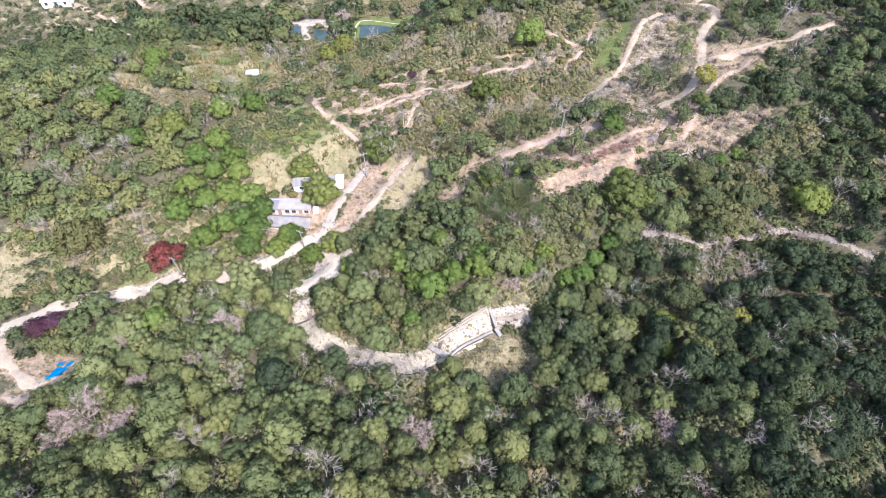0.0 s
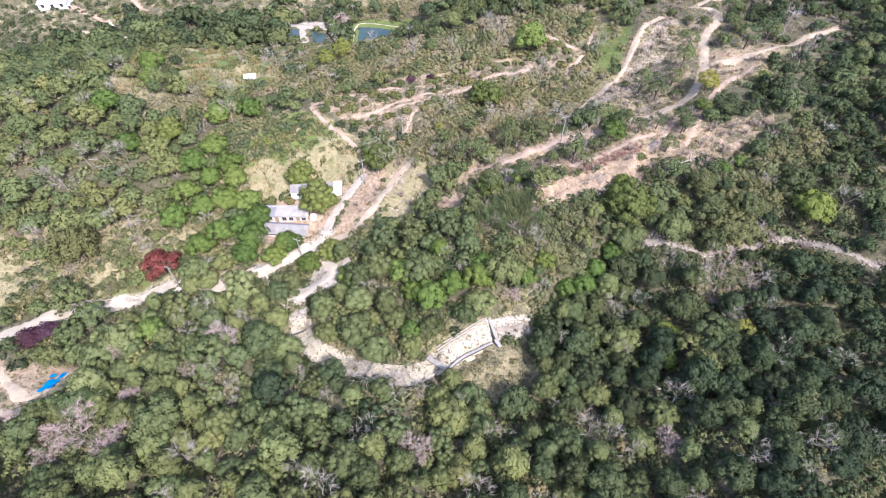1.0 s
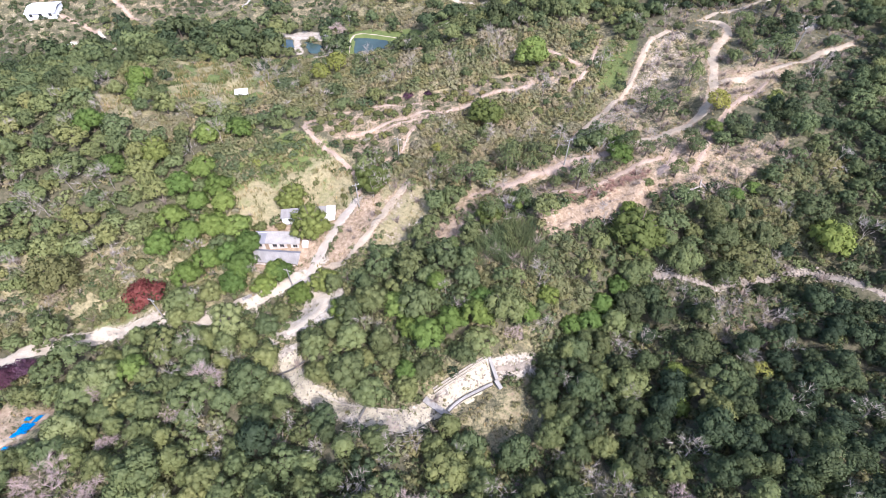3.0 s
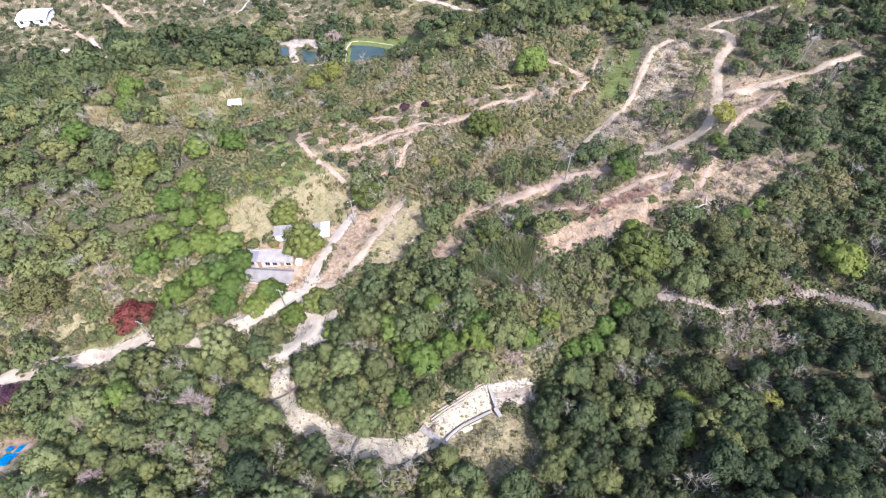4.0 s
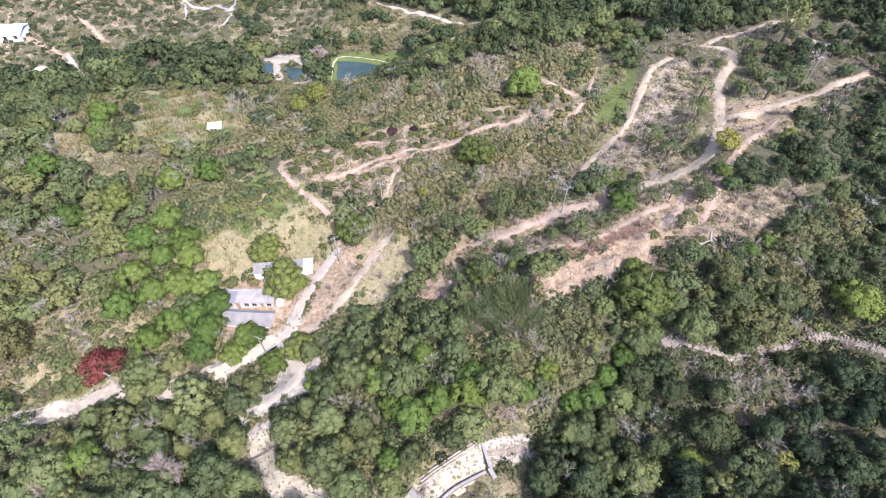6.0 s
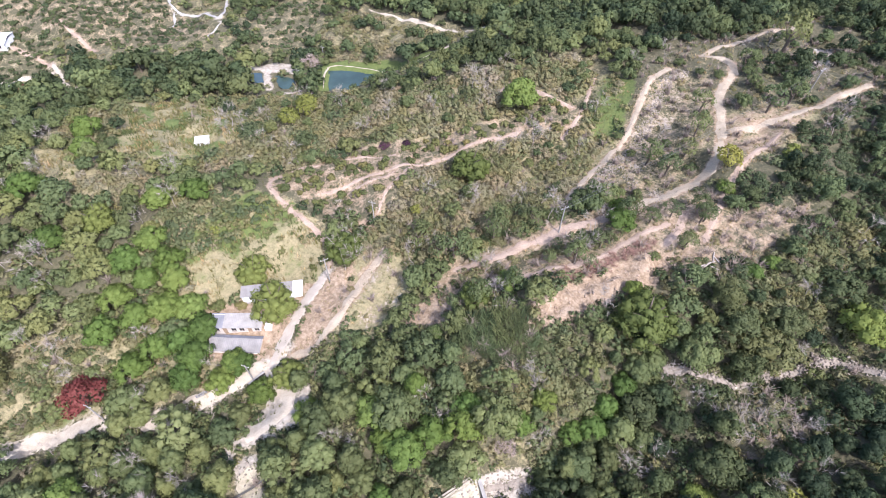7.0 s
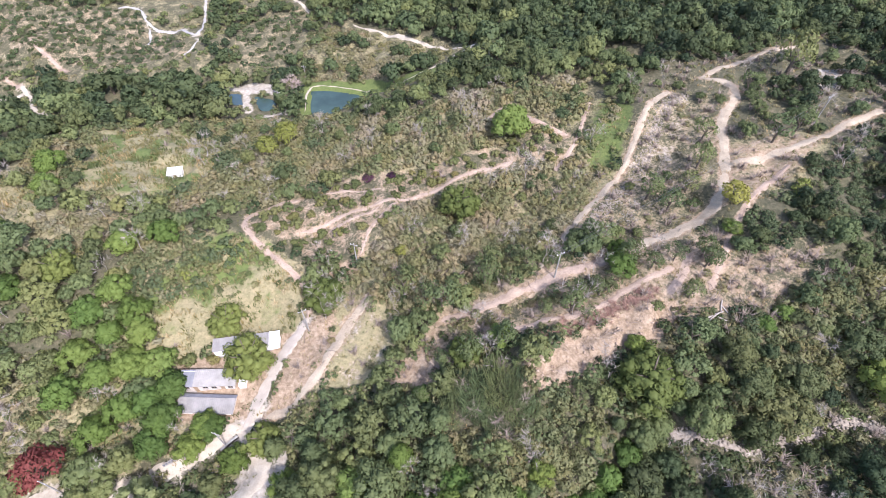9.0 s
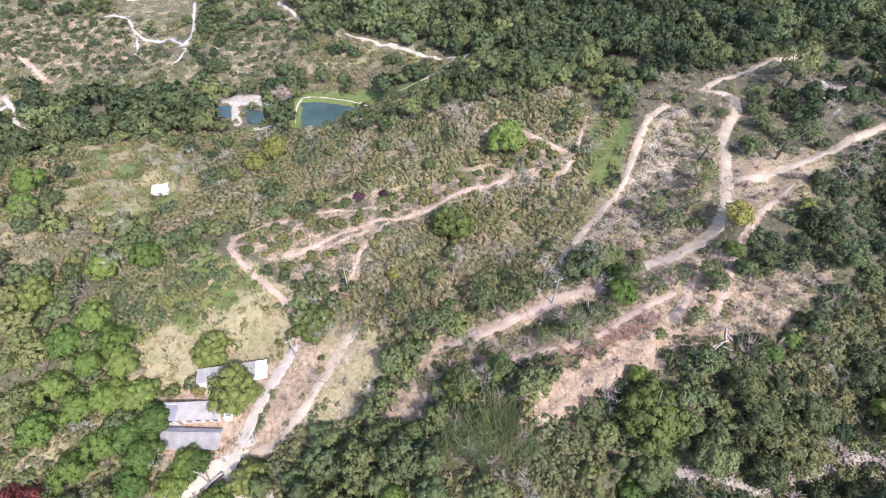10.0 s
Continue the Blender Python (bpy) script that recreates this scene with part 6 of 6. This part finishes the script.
put(p, list(zip(X[ok], Y[ok], RNG.uniform(0.8, 1.6, ok.sum()))))
put(p, SLOPE_BUSHES)
X, Y = jittered(-200, -30, 160, 275, 3.1)
ok = (inside(X, Y, ORCHARD) | inside(X, Y, ORCHARD_B) | inside(X, Y, LEFT_TERRACES)) & (RNG.rand(len(X)) < 0.9)
for pts in (WHITE_PATH, WHITE_PATH_B, WHITE_PATH_C):
    ok &= to_line(X, Y, pts) > 2.2
scattered("orchard", low_templates, np.stack([X[ok], Y[ok], RNG.uniform(0.9, 1.7, ok.sum())], -1), [LEAF], "rows of dark green orchard shrubs on bare reddish soil", "orchard", RNG, RNG.uniform(0.1, 0.4, ok.sum()))

# strips of scrub between the tracks of the clearing
for strip_line, count, wide, mat, text in ((SCRUB_ROW_LOW, 32, 0.8, LEAF_BRUSH, "olive scrub along the edge of a clay track"), (SCRUB_ROW_HIGH, 85, 1.2, LEAF, "dark green bushes in a row above the clay track")):
    row = smooth_line(strip_line, 0.4)
    spots = row[RNG.randint(0, len(row), count)] + RNG.normal(0, wide, (count, 2))
    scattered("undergrowth", bush_templates, np.concatenate([spots, RNG.uniform(0.5, 1.3, (count, 1))], 1), [mat], text, "scrub", RNG, RNG.uniform(0.15, 0.5, count))

# leafless shrubs and fallen sticks
twiggy = []
for i in range(4):
    v, f, d = blades(np.random.RandomState(820 + i), 38, 1.0, 0.8, 0.02, 0.3)
    twiggy.append((v, f, d, np.zeros(len(f), int)))
X, Y = jittered(-150, 125, 16, 180, 2.6)
dens = np.full(len(X), 0.05)
for poly, d in ((HILL_RIGHT, 0.55), (BANK, 0.5), (CLEARING, 0.7), (MID_BRUSH, 0.25), (SCAR_POLY, 0.6), (DRY_PATCH, 0.95), (DEAD, 0.95), (GULLY, 0.7), (SCRUB_SIDE, 0.35), (RIGHT_SCRUB, 0.4), (JUNCTION_BARE, 0.4), (WASH, 0.4), (RIDGE_BRUSH, 0.15), (LEFT_GRASS, 0.25)):
    dens = np.maximum(dens, d * inside(X, Y, poly))
for name, pts, width, tint, label in ROADS:
    dens *= to_line(X, Y, pts) > width / 2 + 0.5
dens *= np.where(inside(X, Y, CLAY_PATCH), 0.4, 1.0) * ~inside(X, Y, YARD)
ok = in_view(X, Y, 0) & (RNG.rand(len(X)) < dens)
row = smooth_line(BRUSH_PILE, 0.3)
spots = row[RNG.randint(0, len(row), 160)] + RNG.normal(0, 0.7, (160, 2))
scattered("cut_brush", twiggy, np.concatenate([spots, RNG.uniform(0.6, 1.2, (160, 1))], 1), [TWIG_RED], "reddish brown heaps of cut brush on the clay", "brush", RNG, RNG.rand(160), (0.3, 0.5))
scattered("leafless_shrubs", twiggy, np.stack([X[ok], Y[ok], RNG.uniform(0.8, 1.9, ok.sum())], -1), [TWIG], "grey-brown leafless shrubs and dead brush", "scrub", RNG, RNG.rand(ok.sum()))
stick = []
for i in range(3):
    v, f, d = tube([(-0.5, 0, 0.05), (0.0, 0.06 * (i - 1), 0.09), (0.5, 0.0, 0.05)], [0.03, 0.025, 0.012], 3)
    stick.append((v, f, d, np.zeros(len(f), int)))
X, Y = jittered(-26, 82, 76, 116, 0.9)
dens = np.zeros(len(X))
for poly, d in ((CLEARING, 0.3), (CLAY_PATCH, 0.2), (DRY_PATCH, 0.5), (BANK, 0.3), (WASH, 0.3)):
    dens = np.maximum(dens, d * inside(X, Y, poly) * (0.7 + 0.6 * rough_noise(X, Y, 6)))
ok = RNG.rand(len(X)) < dens
scattered("fallen_sticks", stick, np.stack([X[ok], Y[ok], RNG.uniform(0.6, 2.2, ok.sum())], -1), [TWIG], "dry fallen sticks lying on the bare clay", "sticks", RNG, RNG.rand(ok.sum()))

# dry grass
tufts = []
for i in range(4):
    v, f, d = blades(np.random.RandomState(900 + i), 5, 0.6, 0.6, 0.05, 0.35)
    tufts.append((v, f, d, np.zeros(len(f), int)))
X, Y = jittered(-100, 118, 30, 175, 0.85)
dens = 0.35 * ((Y < 108) & (np.abs(X) < 80) & (Y > 34))
wooded = ~in_any(X, Y, GRASS_SLOPE, MEADOW, MEADOW_B, STREAM_GRASS, DRY_PATCH, BANK, CLEARING, HILL_RIGHT, WASH, MID_BRUSH, RIDGE_BRUSH, FAR_BRUSH)
for poly, d in ((GRASS_SLOPE, 0.9), (MEADOW, 1.3), (MEADOW_B, 1.1), (GREEN_CAP, 0.4), (DEAD, 0.8), (SCRUB_SIDE, 0.6), (LUSH_STRIP, 1.0), (GULLY, 0.4), (STREAM_GRASS, 0.9), (DRY_PATCH, 0.6), (BANK, 0.6), (CLEARING, 0.5), (HILL_RIGHT, 0.4), (WASH, 0.5), (HOUSE_SIDE, 0.6), (MID_BRUSH, 0.4), (RIDGE_BRUSH, 0.35), (FAR_BRUSH, 0.5), (LEFT_GRASS, 0.6)):
    dens = np.maximum(dens, d * inside(X, Y, poly))
for poly in (CLAY_PATCH, SOIL_PATCH, YARD):
    dens *= ~inside(X, Y, poly)
dens *= 0.55 + 0.5 * rough_noise(X, Y, 8)
for name, pts, width, tint, label in ROADS:
    dens *= to_line(X, Y, pts) > width / 2 + 0.3
for name, pts, width, tint, label in ROADS:
    d = to_line(X, Y, pts) - width / 2
    dens = np.maximum(dens, 0.55 * ((d > -0.25) & (d < 1.1)))
ok = RNG.rand(len(X)) < dens
X, Y = X[ok], Y[ok]
tone = np.clip(0.50 - 0.3 * wooded[ok] - 0.12 * in_any(X, Y, GREEN_CAP, GRASS_SLOPE) - 0.22 * in_any(X, Y, MEADOW, MEADOW_B) + 0.3 * rough_noise(X, Y, 12) + RNG.normal(0, 0.15, len(X)), 0, 1)
scattered("dry_grass", tufts, np.stack([X, Y, RNG.uniform(0.5, 1.2, len(X)) * (1 + 0.7 * in_any(X, Y, MEADOW, MEADOW_B, GRASS_SLOPE))], -1), [GRASS], "straw-coloured dry grass tufts on the open slopes", "grass", RNG, tone)

# stones along the stream
bed = smooth_line(STREAM_LINE[12:20], 0.5)
for i in range(290):
    c = bed[RNG.randint(len(bed))] + RNG.normal(0, 0.8, 2)
    r = RNG.uniform(0.10, 0.34)
    if i < 8:
        stone = new("stone", mesh_of("stone", BALL_V * RNG.uniform(0.75, 1.2, (26, 1)) * np.array([1, 0.8, 0.6]), BALL_F, [STONE]))
        stones = [stone] if i == 0 else stones + [stone]
    else:
        stone = stones[i % 8].copy()
        scene.collection.objects.link(stone)
    stone.matrix_basis = pose(c[0], c[1], ground_at(*c) + 0.12 + r * 0.2, 0, 0, RNG.uniform(0, 360)) @ Matrix.Diagonal((r, r, r, 1))
    tagged(stone, "rounded pale grey stone in the dry stream bed", "stone", "stream stones")

gravel = [(LUMP_V * np.array(k), LUMP_F, LUMP_V, np.zeros(20, int)) for k in ((1, 0.8, 0.55), (0.8, 1.1, 0.7), (1.2, 0.7, 0.5))]
low, up = smooth_line(STREAM_LINE[:10], 0.3), smooth_line(STREAM_LINE[9:], 0.3)
spots = np.concatenate([low[RNG.randint(0, len(low), 900)] + RNG.normal(0, 1.0, (900, 2)), up[RNG.randint(0, len(up), 1100)] + RNG.normal(0, 0.55, (1100, 2))])
scattered("gravel", gravel, np.concatenate([spots, RNG.uniform(0.07, 0.3, (2000, 1))], 1), [STONE], "loose pale rubble and gravel in the stream bed", "gravel", RNG, np.zeros(2000))
side = smooth_line(GREY_TRACK[2:9], 0.4)
spots = side[RNG.randint(0, len(side), 1100)] + np.stack([RNG.uniform(1.0, 4.5, 1100), -RNG.uniform(0.4, 3.0, 1100)], -1)
scattered("gravel", gravel, np.concatenate([spots, RNG.uniform(0.08, 0.32, (1100, 1))], 1), [STONE], "pinkish grey rubble tipped beside the gully track", "gravel", RNG, np.zeros(1100))
X, Y = jittered(20, 48, 79, 93, 0.9)
ok = inside(X, Y, CLAY_PATCH)
scattered("clods", gravel, np.stack([X, Y, RNG.uniform(0.06, 0.34, len(X))], -1)[ok], [CLOD], "lumps of dug clay on the bare slope", "soil", RNG, np.zeros(ok.sum()))
for x, y, turn, size in ((52.8, 88.9, 20, 3.2), (54.7, 90.8, 65, 2.4), (55.2, 89.7, 110, 2.6), (51.9, 88.1, 35, 3.6), (53.6, 88.3, 140, 2.0)):
    log = new("log", mesh_of("log", *tube([(-size / 2, 0, 0.14), (0, 0.08, 0.16), (size / 2, 0, 0.13)], [0.16, 0.15, 0.12], 7)[:2], [BARK_PALE]))
    log.matrix_basis = pose(x, y, ground_at(x, y), 0, 0, turn)
    tagged(log, "bleached felled log lying on the cleared slope", "log", "felled logs")
spots = low[RNG.randint(0, len(low), 150)] + RNG.normal(0, 1.7, (150, 2))
scattered("stream_weeds", low_templates, np.concatenate([spots, RNG.uniform(0.12, 0.4, (150, 1))], 1)[:70], [LEAF_BRUSH], "small green weeds growing in the stream bed", "weeds", RNG, RNG.uniform(0.2, 0.7, 70))

for e in protos:
    remove_thing(e)
